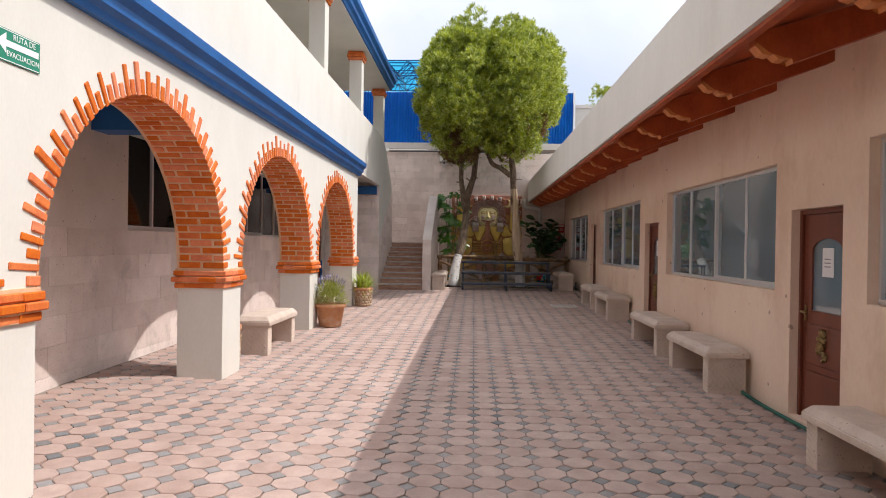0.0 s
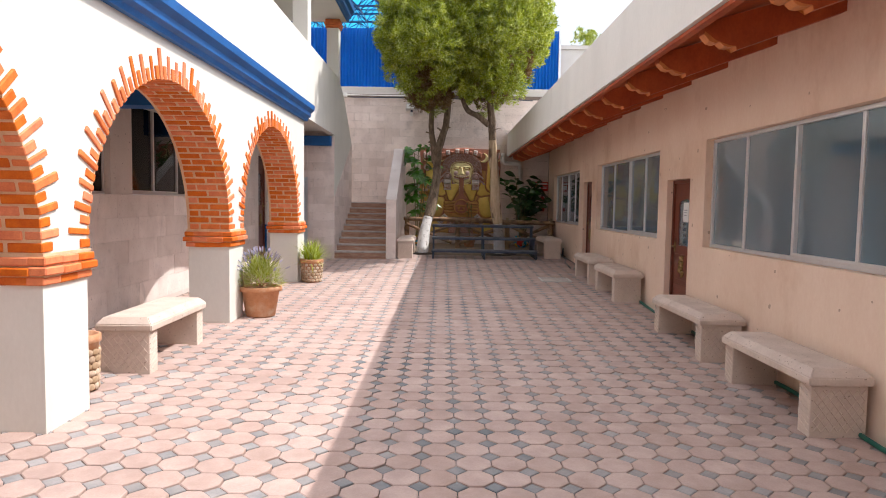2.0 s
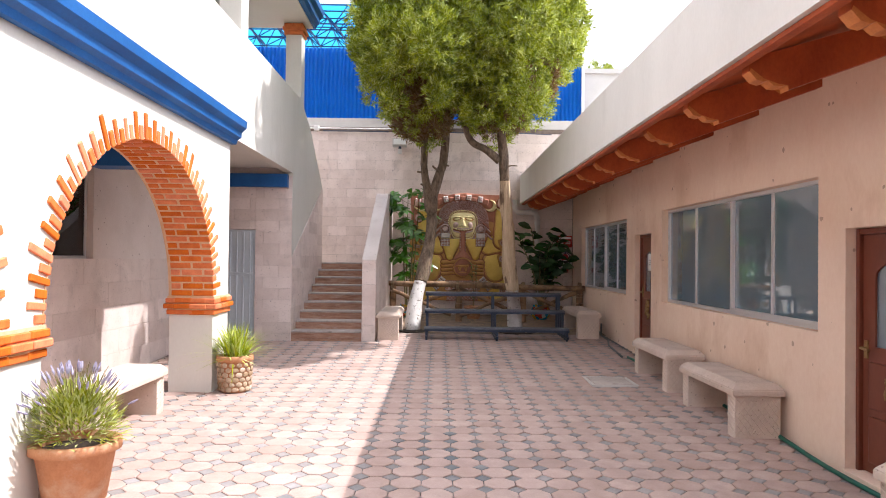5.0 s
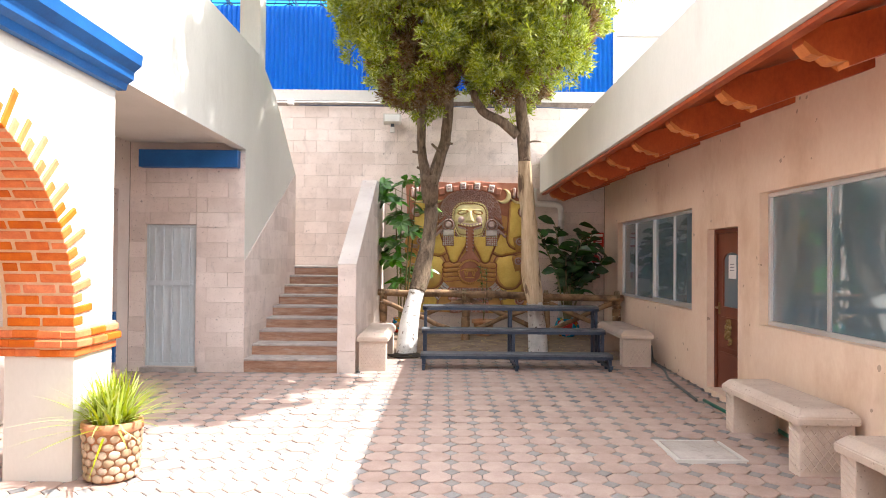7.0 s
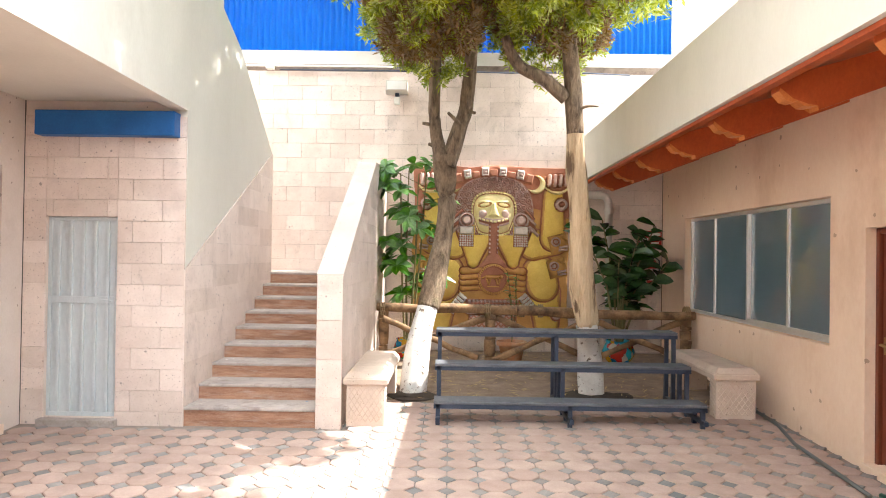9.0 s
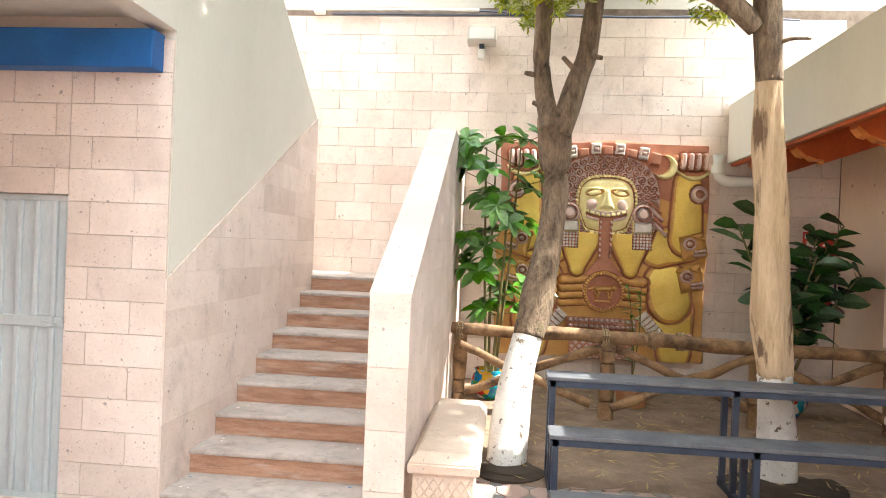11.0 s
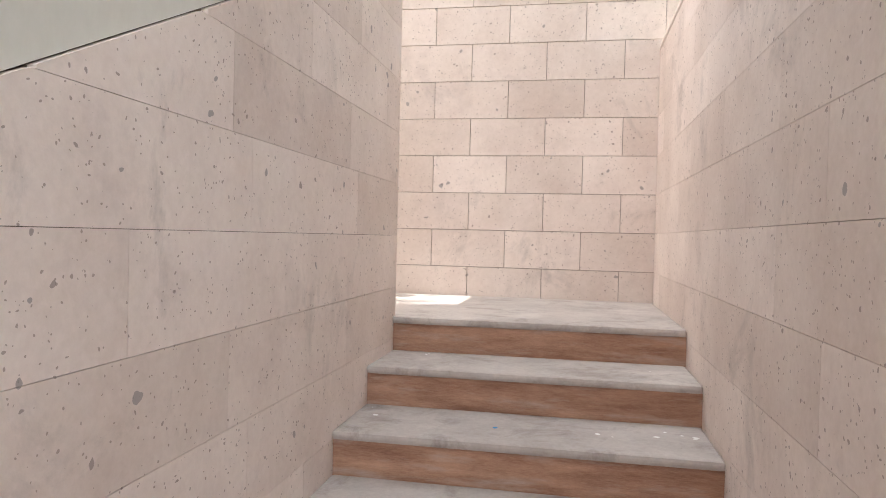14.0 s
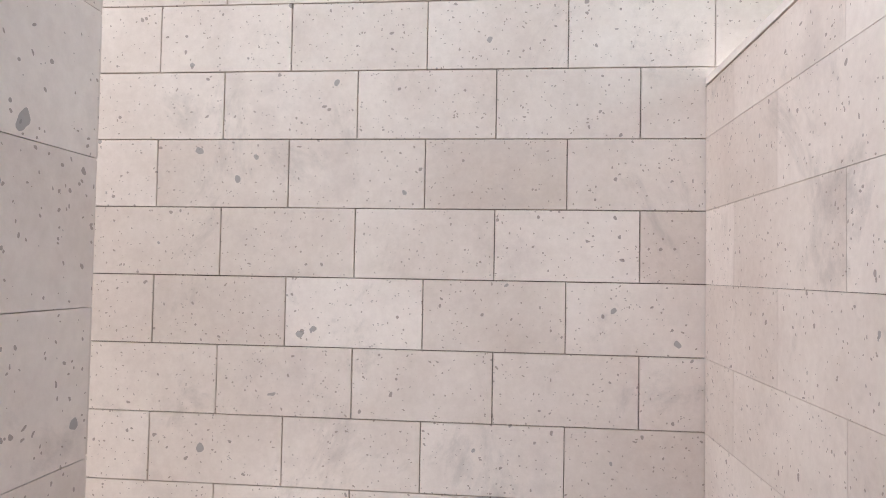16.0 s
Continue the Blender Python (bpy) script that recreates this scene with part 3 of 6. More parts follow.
def door(name, y0, y1, z0, z1, x, out, label, paper=True):
    """A panelled door with an arched light above and a cast ornament below, in a wall across x."""
    d = tagged(new(name), label, "door", kind="structure")
    d.location = (x, y0, z0)
    w, h = y1 - y0, z1 - z0
    for a, b, c, e in ((0, 0.05, 0, h), (w - 0.05, w, 0, h), (0.05, w - 0.05, h - 0.05, h)):
        part("door_frame", boxed(-0.05, 0.05, a + 0.003, b - 0.003, c, e - 0.003, bevel=0.008), M_DOOR, d)
    s, g0, g1 = 0.15, h * 0.52, h * 0.80
    bm = bmesh.new()
    box(bm, -0.02, 0.02, 0.053, w - 0.053, 0.02, g0)
    box(bm, -0.02, 0.02, 0.053, 0.05 + s, g0, h - 0.053)
    box(bm, -0.02, 0.02, w - 0.05 - s, w - 0.053, g0, h - 0.053)
    c, r = w / 2, w / 2 - 0.05 - s
    n = 12
    for k in range(n):
        t0, t1 = math.pi * k / n, math.pi * (k + 1) / n
        p = [(c - r * math.cos(t0), g1 + 0.45 * r * math.sin(t0)), (c - r * math.cos(t1), g1 + 0.45 * r * math.sin(t1))]
        prism(bm, [p[0], p[1], (p[1][0], h - 0.053), (p[0][0], h - 0.053)], "x", -0.02, 0.02)
    leaf = part("door_leaf", bm, M_DOOR, d)
    gl = part("pane", boxed(-0.004, 0.004, 0.05 + s, w - 0.05 - s, g0, g1 + 0.45 * r), M_GLASS, leaf)
    gl.visible_shadow = False
    for zz in (0.10, g0 * 0.52):
        part("raised_panel", boxed(out * 0.021, out * 0.036, 0.14, w - 0.14, zz, zz + g0 * 0.36, bevel=0.012), M_DOOR, leaf)
        for k in range(3):
            bm = bmesh.new()
            bmesh.ops.create_uvsphere(bm, u_segments=8, v_segments=6, radius=0.016, matrix=pose(out * 0.022, 0.10, zz + 0.05 + k * g0 * 0.13))
            part("stud", bm, M_ALU, leaf)
    bm = bmesh.new()
    rr = random.Random(5)
    for k in range(30):
        a, q = rr.uniform(0, 6.28), rr.uniform(0, 1)
        bmesh.ops.create_icosphere(bm, subdivisions=1, radius=rr.uniform(0.018, 0.038), matrix=pose(out * 0.045, w / 2 + math.cos(a) * 0.085 * q, g0 * 0.70 + math.sin(a) * 0.15 * q))
    part("ornament", bm, M_BRASS, leaf, "cast brass ornament")
    bm = bmesh.new()
    tube(bm, [(out * 0.02, w - 0.10, g0 * 0.98), (out * 0.07, w - 0.10, g0 * 0.98), (out * 0.07, w - 0.20, g0 * 0.97)], 0.011, 8)
    box(bm, out * 0.02, out * 0.03, w - 0.12, w - 0.08, g0 * 0.9, g0 * 1.04)
    part("door_handle", bm, M_BRASS, leaf, "brass lever handle")
    if paper:
        note = part("notice", boxed(out * 0.006, out * 0.009, w / 2 - 0.10, w / 2 + 0.10, g0 + 0.33, g0 + 0.60), M_PAPER, leaf, "white paper notice")
        bm = bmesh.new()
        for k in range(3):
            box(bm, out * 0.0095, out * 0.011, w / 2 - 0.05, w / 2 + 0.06, g0 + 0.42 + k * 0.035, g0 + 0.43 + k * 0.035)
        part("writing", bm, M_INK, note)
    part("threshold", boxed(-0.16, 0.16, 0.0, w, -0.25, 0.008, bevel=0.006), M_STUCCO, d)
    return d


for i, (a, b, c, e) in enumerate(RDOOR):
    door("door_%d" % (i + 1), a, b, gz(3.1, (a + b) / 2) + 0.03, e, WALL_R + 0.13, -1, "closed reddish-brown wooden door with an arched glass light")
door("door_4", DOOR_IN[0], DOOR_IN[1], 0.50, DOOR_IN[3], WALL_IN - 0.10, 1, "brown wooden door under the balcony, closed", False)
part("painted_jamb", boxed(0.06, 0.098, 0.70, 0.757, 0.10, 0.75, bevel=0.004), M_BLUE, bpy.data.objects["door_4"], "blue painted strip on the jamb")

M_GALV = material("galvanised_sheet", (0.46, 0.51, 0.54), (0.62, 0.67, 0.69), 3, 60, 0.45, metal=0.0, bump=0.08, stain=(0.24, 0.22, 0.20), stain_scale=2.5, stain_at=(0.54, 0.74), streak=0.3)
md = tagged(new("door_5"), "grey painted ribbed sheet-metal door of the store room", "door", kind="structure")
md.location = (MD[0], 19.36, MD[2])
w, h = MD[1] - MD[0], MD[3] - MD[2]
part("door_leaf", boxed(0.03, w - 0.03, -0.006, 0.006, 0.02, h - 0.03), M_GALV, md)
for a, b, c, e in ((0.003, 0.035, 0, h - 0.003), (w - 0.035, w - 0.003, 0, h - 0.003), (0.035, w - 0.035, h - 0.04, h - 0.003), (0.035, w - 0.035, 0.0, 0.04), (0.035, w - 0.035, h * 0.565, h * 0.60)):
    part("frame_bar", boxed(a, b, -0.025, 0.02, c, e, bevel=0.005), M_GALV, md)
for k in range(5):
    xx = 0.09 + k * (w - 0.21) / 4
    for c, e in ((0.04, h * 0.565), (h * 0.60, h - 0.04)):
        part("rib", boxed(xx, xx + 0.03, -0.034, -0.006, c, e, bevel=0.006), M_GALV, md)
bm = bmesh.new()
tube(bm, [(w - 0.15, -0.045, h * 0.585), (w - 0.05, -0.045, h * 0.58)], 0.007, 8)
box(bm, w - 0.12, w - 0.09, -0.048, -0.02, h * 0.57, h * 0.60)
part("bolt", bm, M_GALV, md, "steel slide bolt")
structure("step_store", boxed(MD[0] - 0.03, MD[1] + 0.03, 19.22, 19.31, 0.3, 0.492, bevel=0.01), M_TREAD, "low cement sill before the store room door", "step")

# blue beams across the arcade
for k, (y0, y1) in enumerate(PIERS[1:]):
    structure("trim_beam_%d" % (k + 1), boxed(WALL_IN + 0.003, PIER_IN - 0.003, y0 + 0.1, y1 - 0.1, 2.97, 3.497), M_BLUE, "blue painted beam across the arcade", "beam")
structure("trim_beam_stair", boxed(WALL_IN + 0.17, WALL_L - 0.07, 19.16, 19.305, 3.155, 3.385, bevel=0.008), M_BLUE, "blue painted beam under the balcony", "beam")

# balcony columns with brick capitals
for y in (4.3, 8.3, 12.3, 16.32, 20.20):
    col = thing("balcony_column", WALL_L - 0.18, y, 4.72, "white square balcony column with a brick capital", "column", "balcony columns")
    part("shaft", boxed(-0.15, 0.15, -0.16, 0.16, 0.02, 1.42, bevel=0.012), M_WHITE, col)
    for j in range(3):
        s = 0.155 + 0.025 * (1, 2, 1)[j]
        part("capital_course", boxed(-s, s, -s - 0.02, s + 0.02, 1.422 + j * 0.07, 1.486 + j * 0.07, bevel=0.01), M_BRICK, col, "course of orange brick")

# eave rafters with scalloped ends
rafter = thing("rafter", 0, 0, 0, "red-stained wooden rafter with a scalloped end", "rafter", "eave rafters")
prof = [(0.0, 0.0), (0.05, -0.055), (0.10, -0.07), (0.13, -0.06), (0.145, -0.075), (0.17, -0.095), (0.21, -0.10), (0.26, -0.09), (0.27, -0.125), (1.42, 0.30), (1.42, 0.50), (0.0, 0.085)]
bm = prism(bmesh.new(), prof, "y", -0.055, 0.055)
part("beam", bm, M_WOOD, rafter)
bm = prism(bmesh.new(), [(0.002, -0.003), (0.05, -0.058), (0.10, -0.073), (0.13, -0.063), (0.145, -0.078), (0.17, -0.098), (0.21, -0.103), (0.26, -0.093), (0.27, -0.128), (0.268, -0.10), (0.20, -0.085), (0.10, -0.05), (0.012, 0.02)], "y", -0.056, 0.056)
part("end_grain", bm, M_WOOD_EDGE, rafter, "paler carved end of the rafter")
ys_raft = [15.25 + 1.14 * k for k in range(-18, 8)]
rafter.matrix_world = pose(2.005, ys_raft[0], 3.22)
for y in ys_raft[1:]:
    if y < 23.4:
        copy_thing(rafter, pose(2.005, y, 3.22))
# thin dark strip drawn for the shadow edge along the fascia's underside
structure("trim_eave_board", boxed(1.90, 1.97, -8, 23.54, 3.235, 3.268, bevel=0.006), M_WOOD, "narrow red-stained strip standing for the shadow edge under the fascia", "trim")

# ---- stone benches ----
M_CARVED = material("carved_bench_stone", (0.50, 0.40, 0.32), (0.64, 0.53, 0.44), 6, 70, 0.85, bump=0.3)


def bench(x0, x1, y0, y1, label):
    x, y = (x0 + x1) / 2, (y0 + y1) / 2
    b = thing("stone_bench", x, y, gz(x, y), label, "bench", "stone benches")
    hx, hy = (x1 - x0) / 2, (y1 - y0) / 2
    bm = bmesh.new()
    lev = [(0.0, 0.37), (0.0, 0.43), (0.055, 0.49)]
    rings = [[bm.verts.new((sx * (hx + 0.03 - i), sy * (hy + 0.03 - i), z)) for sx, sy in ((-1, -1), (1, -1), (1, 1), (-1, 1))] for i, z in lev]
    for a, c in zip(rings, rings[1:]):
        for k in range(4):
            bm.faces.new((a[k], a[(k + 1) % 4], c[(k + 1) % 4], c[k]))
    bm.faces.new(rings[0][::-1])
    bm.faces.new(rings[-1])
    bmesh.ops.bevel(bm, geom=bm.edges[:], offset=0.008, segments=2, affect="EDGES")
    part("seat", bm, M_BENCH, b)
    for s in (-1, 1):
        ya, yb = sorted((s * hy, s * (hy - 0.17)))
        leg = part("leg", boxed(-hx, hx, ya, yb, -0.03, 0.369, bevel=0.008), M_BENCH, b)
        # carved lattice on the end and the narrow sides
        bm = bmesh.new()
        e = s * (hy + 0.003)
        n = 9
        for k in range(-3, n):
            for d in (-1, 1):
                pts = []
                for q in range(9):
                    u, v = -hx + 0.02 + (k + q / 2) * (2 * hx - 0.04) / 6, 0.02 + q * 0.04
                    if -hx + 0.015 <= u <= hx - 0.015:
                        pts.append((u * d, e, v))
                if len(pts) > 1:
                    tube(bm, [pts[0], pts[-1]], 0.0045, 4)
        part("carved_lattice", bm, M_CARVED, leg, "carved diamond lattice")
        for sx in (-1, 1):
            bm = bmesh.new()
            for k in range(7):
                z = 0.02 + k * 0.048
                tube(bm, [(sx * (hx + 0.002), ya + 0.012, z), (sx * (hx + 0.002), yb - 0.012, z + 0.06)], 0.0045, 4)
            part("carved_grooves", bm, M_CARVED, leg, "carved slanting ribs")
    return b


for y0, y1 in ((3.95, 5.44), (7.70, 9.22), (9.83, 11.40), (13.45, 14.80), (15.32, 16.66)):
    bench(2.66, 3.08, y0, y1, "chamfered pinkish stone bench along the tan wall")
bench(2.50, 2.90, 19.75, 21.2, "stone bench in the corner beside the bleacher")
bench(-3.10, -2.66, 8.74, 10.08, "sunlit stone bench in the arcade opening")
bench(-3.30, -2.88, 12.80, 14.18, "stone bench in the last arcade opening")
bench(-1.15, -0.79, 19.28, 20.75, "worn stone bench against the stair parapet")

# ---- bleacher ----
M_PLANK = material("weathered_plank", (0.06, 0.065, 0.08), (0.16, 0.165, 0.18), 4, 50, 0.6, bump=0.25, streak=1)
bl = thing("bleacher", 0.97, 19.9, gz(1, 19.9), "three-tier black steel bleacher with weathered plank seats", "bleacher")
ZB = gz(1, 19.9)
tiers = [(19.36, 19.62, 0.69), (19.80, 20.06, 0.98), (20.22, 20.50, 1.28)]
for y0, y1, z in tiers:
    part("seat_plank", boxed(-1.30, 1.30, y0 - 19.9, y1 - 19.9, z - ZB - 0.028, z - ZB, bevel=0.006), M_PLANK, bl)
    for yy in (y0, y1 - 0.04):
        part("seat_rail", boxed(-1.30, 1.30, yy - 19.9, yy + 0.04 - 19.9, z - ZB - 0.07, z - ZB - 0.03), M_STEEL, bl)
for xx in (-1.28, -0.02, 1.24):
    for y0, y1, z in tiers:
        for yy in (y0, y1 - 0.04):
            part("leg", boxed(xx, xx + 0.04, yy - 19.9, yy + 0.04 - 19.9, gz(1, yy) - ZB - 0.01, z - ZB - 0.03), M_STEEL, bl)
    part("foot_bar", boxed(xx, xx + 0.04, -0.62, 0.62, 0.03, 0.07), M_STEEL, bl)

# ---- evacuation sign on the arcade wall ----
M_GREEN = plain("sign_green", (0.01, 0.21, 0.12), 0.4)
M_SIGNWHITE = plain("sign_white", (0.8, 0.8, 0.78), 0.5)


def text(name, body, size, mat, parent, m):
    cu = bpy.data.curves.new(name, "FONT")
    cu.body, cu.size, cu.align_x, cu.align_y, cu.extrude = body, size, "CENTER", "CENTER", 0.0008
    tmp = bpy.data.objects.new("tmp", cu)
    scene.collection.objects.link(tmp)
    me = bpy.data.meshes.new_from_object(tmp.evaluated_get(bpy.context.evaluated_depsgraph_get()))
    bpy.data.objects.remove(tmp)
    ob = new(name, me)
    me.materials.clear()
    me.materials.append(mat)
    ob.parent = parent
    ob.matrix_local = m
    return ob


sg = thing("evacuation_sign", WALL_L + 0.004, SIGN_Y, SIGN_Z, "green evacuation route sign with a white arrow, on the white wall", "sign")
part("plate", boxed(0, 0.005, -0.20, 0.20, -0.094, 0.094), M_GREEN, sg)
part("border", boxed(0.0052, 0.006, -0.19, 0.19, -0.090, -0.085), M_SIGNWHITE, sg)
part("border", boxed(0.0052, 0.006, -0.19, 0.19, 0.085, 0.090), M_SIGNWHITE, sg)
bm = prism(bmesh.new(), [(-0.185, 0.012), (-0.105, 0.072), (-0.105, 0.030), (0.185, 0.030), (0.185, -0.008), (-0.105, -0.008), (-0.105, -0.048)], "x", 0.0052, 0.0065)
part("arrow", bm, M_SIGNWHITE, sg, "white arrow")
text("writing", "RUTA DE", 0.050, M_SIGNWHITE, sg, Matrix.Translation((0.006, 0.055, 0.058)) @ pose(0, 0, 0, 90, 0, 90))
text("writing", "EVACUACION", 0.046, M_SIGNWHITE, sg, Matrix.Translation((0.006, 0.045, -0.046)) @ pose(0, 0, 0, 90, 0, 90))

# ---- rear wall fittings ----
M_PVC = material("white_pvc", (0.62, 0.60, 0.56), (0.72, 0.70, 0.66), 5, 50, 0.45, bump=0.03)
dp = thing("downpipe", 1.72, 23.42, 0.5, "white plastic downpipe with elbows below the eave", "pipe")
bm = bmesh.new()
pts = [(0, 0, 2.85), (0, 0, 2.68), (0.02, 0, 2.60), (0.08, 0, 2.55), (0.42, 0.02, 2.55), (0.50, 0.02, 2.52), (0.54, 0.03, 2.45), (0.55, 0.03, 2.3), (0.55, 0.03, 0.05)]
tube(bm, pts, 0.062, 14)
smooth(part("pipe", bm, M_PVC, dp))
for p in (pts[1], pts[7]):
    part("collar", tube(bmesh.new(), [(p[0], p[1], p[2] - 0.05), (p[0], p[1], p[2] + 0.05)], 0.072, 14), M_PVC, dp)

cd = thing("conduit", -3.1, 23.53, 5.0, "grey electrical conduit and cable along the rear wall", "conduit")
part("pipe", tube(bmesh.new(), [(-0.4, 0, 0.03), (0.1, 0, 0.03), (2.0, 0, 0.03)], 0.018, 8), M_PVC, cd)
part("pipe", tube(bmesh.new(), [(0.2, 0, -0.03), (2.6, 0, -0.03)], 0.012, 8), M_STEEL, cd)
part("junction_box", boxed(-0.02, 0.10, -0.06, 0.05, -0.03, 0.09, bevel=0.01), M_PVC, cd)
part("cable", tube(bmesh.new(), [(2.0, 0, 0.02), (2.8, -0.02, -0.03), (3.8, -0.02, -0.05), (4.8, -0.02, -0.03), (5.7, 0, -0.06)], 0.012, 6), M_STEEL, cd)
fl = thing("floodlight", -1.05, 23.45, 4.70, "grey wall floodlight with a small sensor below", "lamp")
bm = bmesh.new()
prism(bm, [(-0.10, -0.08), (0.08, -0.11), (0.08, 0.05), (-0.10, 0.08)], "x", -0.17, 0.17)
part("housing", bm, M_GREY, fl)
part("lens", boxed(-0.145, 0.145, -0.108, -0.098, -0.065, 0.06), M_PAPER, fl)
part("bracket", boxed(-0.03, 0.03, 0.0, 0.14, -0.16, -0.06), M_STEEL, fl)
part("sensor", boxed(-0.045, 0.045, -0.02, 0.08, -0.27, -0.16, bevel=0.012), M_PVC, fl)

M_RED = plain("red_enamel", (0.42, 0.02, 0.015), 0.3)
ex = thing("fire_extinguisher", 2.94, 23.42, 1.62, "red fire extinguisher hung on the rear wall", "extinguisher")
smooth(part("cylinder", lathe(bmesh.new(), [(0.06, 0), (0.078, 0.02), (0.08, 0.06), (0.08, 0.36), (0.06, 0.42), (0.028, 0.45)], 18), M_RED, ex))
part("valve", boxed(-0.02, 0.02, -0.05, 0.03, 0.45, 0.52, bevel=0.008), M_STEEL, ex)
part("hose", tube(bmesh.new(), [(0.03, -0.03, 0.48), (0.10, -0.03, 0.42), (0.105, -0.03, 0.1)], 0.011, 8), M_STEEL, ex)
part("label", lathe(bmesh.new(), [(0.0805, 0.12), (0.0812, 0.12), (0.0812, 0.30), (0.0805, 0.30)], 18), M_PAPER, ex, "white label")
part("hook", boxed(-0.015, 0.015, 0.0, 0.165, 0.44, 0.46), M_STEEL, ex)
es = thing("extinguisher_sign", 2.94, 23.575, 2.37, "red and white fire extinguisher sign", "sign")
part("plate", boxed(-0.19, 0.19, 0, 0.008, -0.14, 0.14), M_RED, es)
for a, b, c, e in ((-0.17, 0.17, 0.06, 0.11), (-0.15, -0.02, -0.10, 0.03), (0.03, 0.15, -0.02, 0.0), (0.03, 0.15, -0.06, -0.04)):
    part("marking", boxed(a, b, -0.002, -0.0005, c, e), M_SIGNWHITE, es)
# covered end of the eave soffit, on the rear wall
hs = thing("garden_hose", 2.95, 18.0, gz(2.95, 18.0), "green garden hose lying along the wall foot", "hose")
M_HOSE = plain("green_hose", (0.01, 0.11, 0.075), 0.45)
M_HOSE_GREY = plain("grey_hose", (0.10, 0.11, 0.11), 0.5)
hp = []
for k in range(60):
    y = 5.3 + k * 0.21
    hp.append((3.06 + 0.03 * math.sin(k * 0.5) - 2.95 - (0.18 if k > 55 else 0), y - 18.0, gz(3, y) + 0.022 - gz(2.95, 18.0)))
smooth(part("tube", tube(bmesh.new(), hp, 0.019, 8), M_HOSE, hs))
hp2 = [(2.75 - 2.95, -0.35, 0.02), (2.8 - 2.95, 0.2, 0.03), (2.86 - 2.95, 0.9, 0.04), (3.0 - 2.95, 1.5, 0.06), (2.97 - 2.95, 1.9, 0.10), (3.04 - 2.95, 2.2, 0.28), (3.06 - 2.95, 2.3, 0.1), (3.0 - 2.95, 3.2, 0.12)]
smooth(part("lead", tube(bmesh.new(), hp2, 0.016, 8), M_HOSE_GREY, hs))
mh = thing("manhole_cover", 2.13, 15.95, gz(2.1, 15.95) + 0.004, "pale square concrete inspection cover in the paving", "manhole")
part("cover", boxed(-0.24, 0.24, -0.27, 0.27, -0.03, 0.008, bevel=0.006), M_TREAD, mh)
for a, b, c, e in ((-0.29, -0.25, -0.31, 0.31), (0.25, 0.29, -0.31, 0.31), (-0.25, 0.25, -0.31, -0.28), (-0.25, 0.25, 0.28, 0.31)):
    part("rim", boxed(a, b, c, e, -0.03, 0.006), M_GREY, mh)

# ---- plants ----
def leaf_material(name, dark, light, rough=0.45):
    m = material(name, dark, light, 5, 40, rough, bump=0.05, vary=0.38, island=True)
    b = m.node_tree.nodes["Principled BSDF"]
    b.inputs["Transmission Weight"].default_value = 0.0
    b.inputs["Subsurface Weight"].default_value = 0.0
    nt = m.node_tree
    tl = nt.nodes.new("ShaderNodeBsdfTranslucent")
    mx = nt.nodes.new("ShaderNodeMixShader")
    mx.inputs[0].default_value = 0.22
    nt.links.new(b.inputs["Base Color"].links[0].from_socket, tl.inputs["Color"])
    nt.links.new(b.outputs[0], mx.inputs[1])
    nt.links.new(tl.outputs[0], mx.inputs[2])
    nt.links.new(mx.outputs[0], nt.nodes["Material Output"].inputs[0])
    return m


M_CYPRESS = leaf_material("cypress_foliage", (0.075, 0.13, 0.012), (0.60, 0.66, 0.05), 0.6)
M_CYPRESS_DRY = leaf_material("dry_cypress_foliage", (0.16, 0.095, 0.035), (0.27, 0.17, 0.07), 0.7)
M_UMBRELLA = leaf_material("umbrella_leaf", (0.035, 0.12, 0.02), (0.14, 0.33, 0.045), 0.3)
M_RUBBER = leaf_material("rubber_leaf", (0.022, 0.06, 0.02), (0.06, 0.14, 0.04), 0.25)
M_GRASS = leaf_material("spider_grass", (0.30, 0.38, 0.035), (0.52, 0.58, 0.08), 0.5)
M_LAVENDER = leaf_material("lavender_leaf", (0.28, 0.32, 0.06), (0.50, 0.53, 0.14), 0.6)
M_PURPLE = plain("lavender_flower", (0.34, 0.32, 0.44), 0.7)
M_STEM = material("green_stem", (0.12, 0.10, 0.04), (0.22, 0.19, 0.08), 8, 60, 0.7, bump=0.1)
M_BARK = material("grey_bark", (0.075, 0.05, 0.033), (0.36, 0.26, 0.175), 17, 60, 0.9, bump=1.0, relief_depth=0.07, streak=0.28, stain=(0.20, 0.19, 0.10), stain_scale=3, stain_at=(0.58, 0.75))
M_BARE = material("stripped_trunk", (0.42, 0.29, 0.17), (0.70, 0.55, 0.37), 11, 60, 0.8, bump=0.9, relief_depth=0.04, streak=0.13, stain=(0.16, 0.10, 0.06), stain_scale=7, stain_at=(0.55, 0.62))
M_LIME = material("limewash", (0.55, 0.52, 0.48), (0.76, 0.73, 0.69), 6, 60, 0.9, bump=0.5, stain=(0.16, 0.12, 0.09), stain_scale=14, stain_at=(0.585, 0.62), relief_depth=0.03)
M_LOG = material("peeled_log", (0.16, 0.085, 0.04), (0.40, 0.25, 0.135), 6, 50, 0.8, bump=0.5, stain=(0.085, 0.05, 0.03), stain_scale=4, stain_at=(0.48, 0.64))
M_ROPE = material("rope", (0.22, 0.15, 0.08), (0.36, 0.27, 0.16), 30, 90, 0.9, bump=0.4)
M_TERRACOTTA = material("terracotta", (0.42, 0.17, 0.075), (0.60, 0.30, 0.15), 5, 50, 0.8, bump=0.2, stain=(0.62, 0.47, 0.34), stain_scale=5, stain_at=(0.5, 0.75))
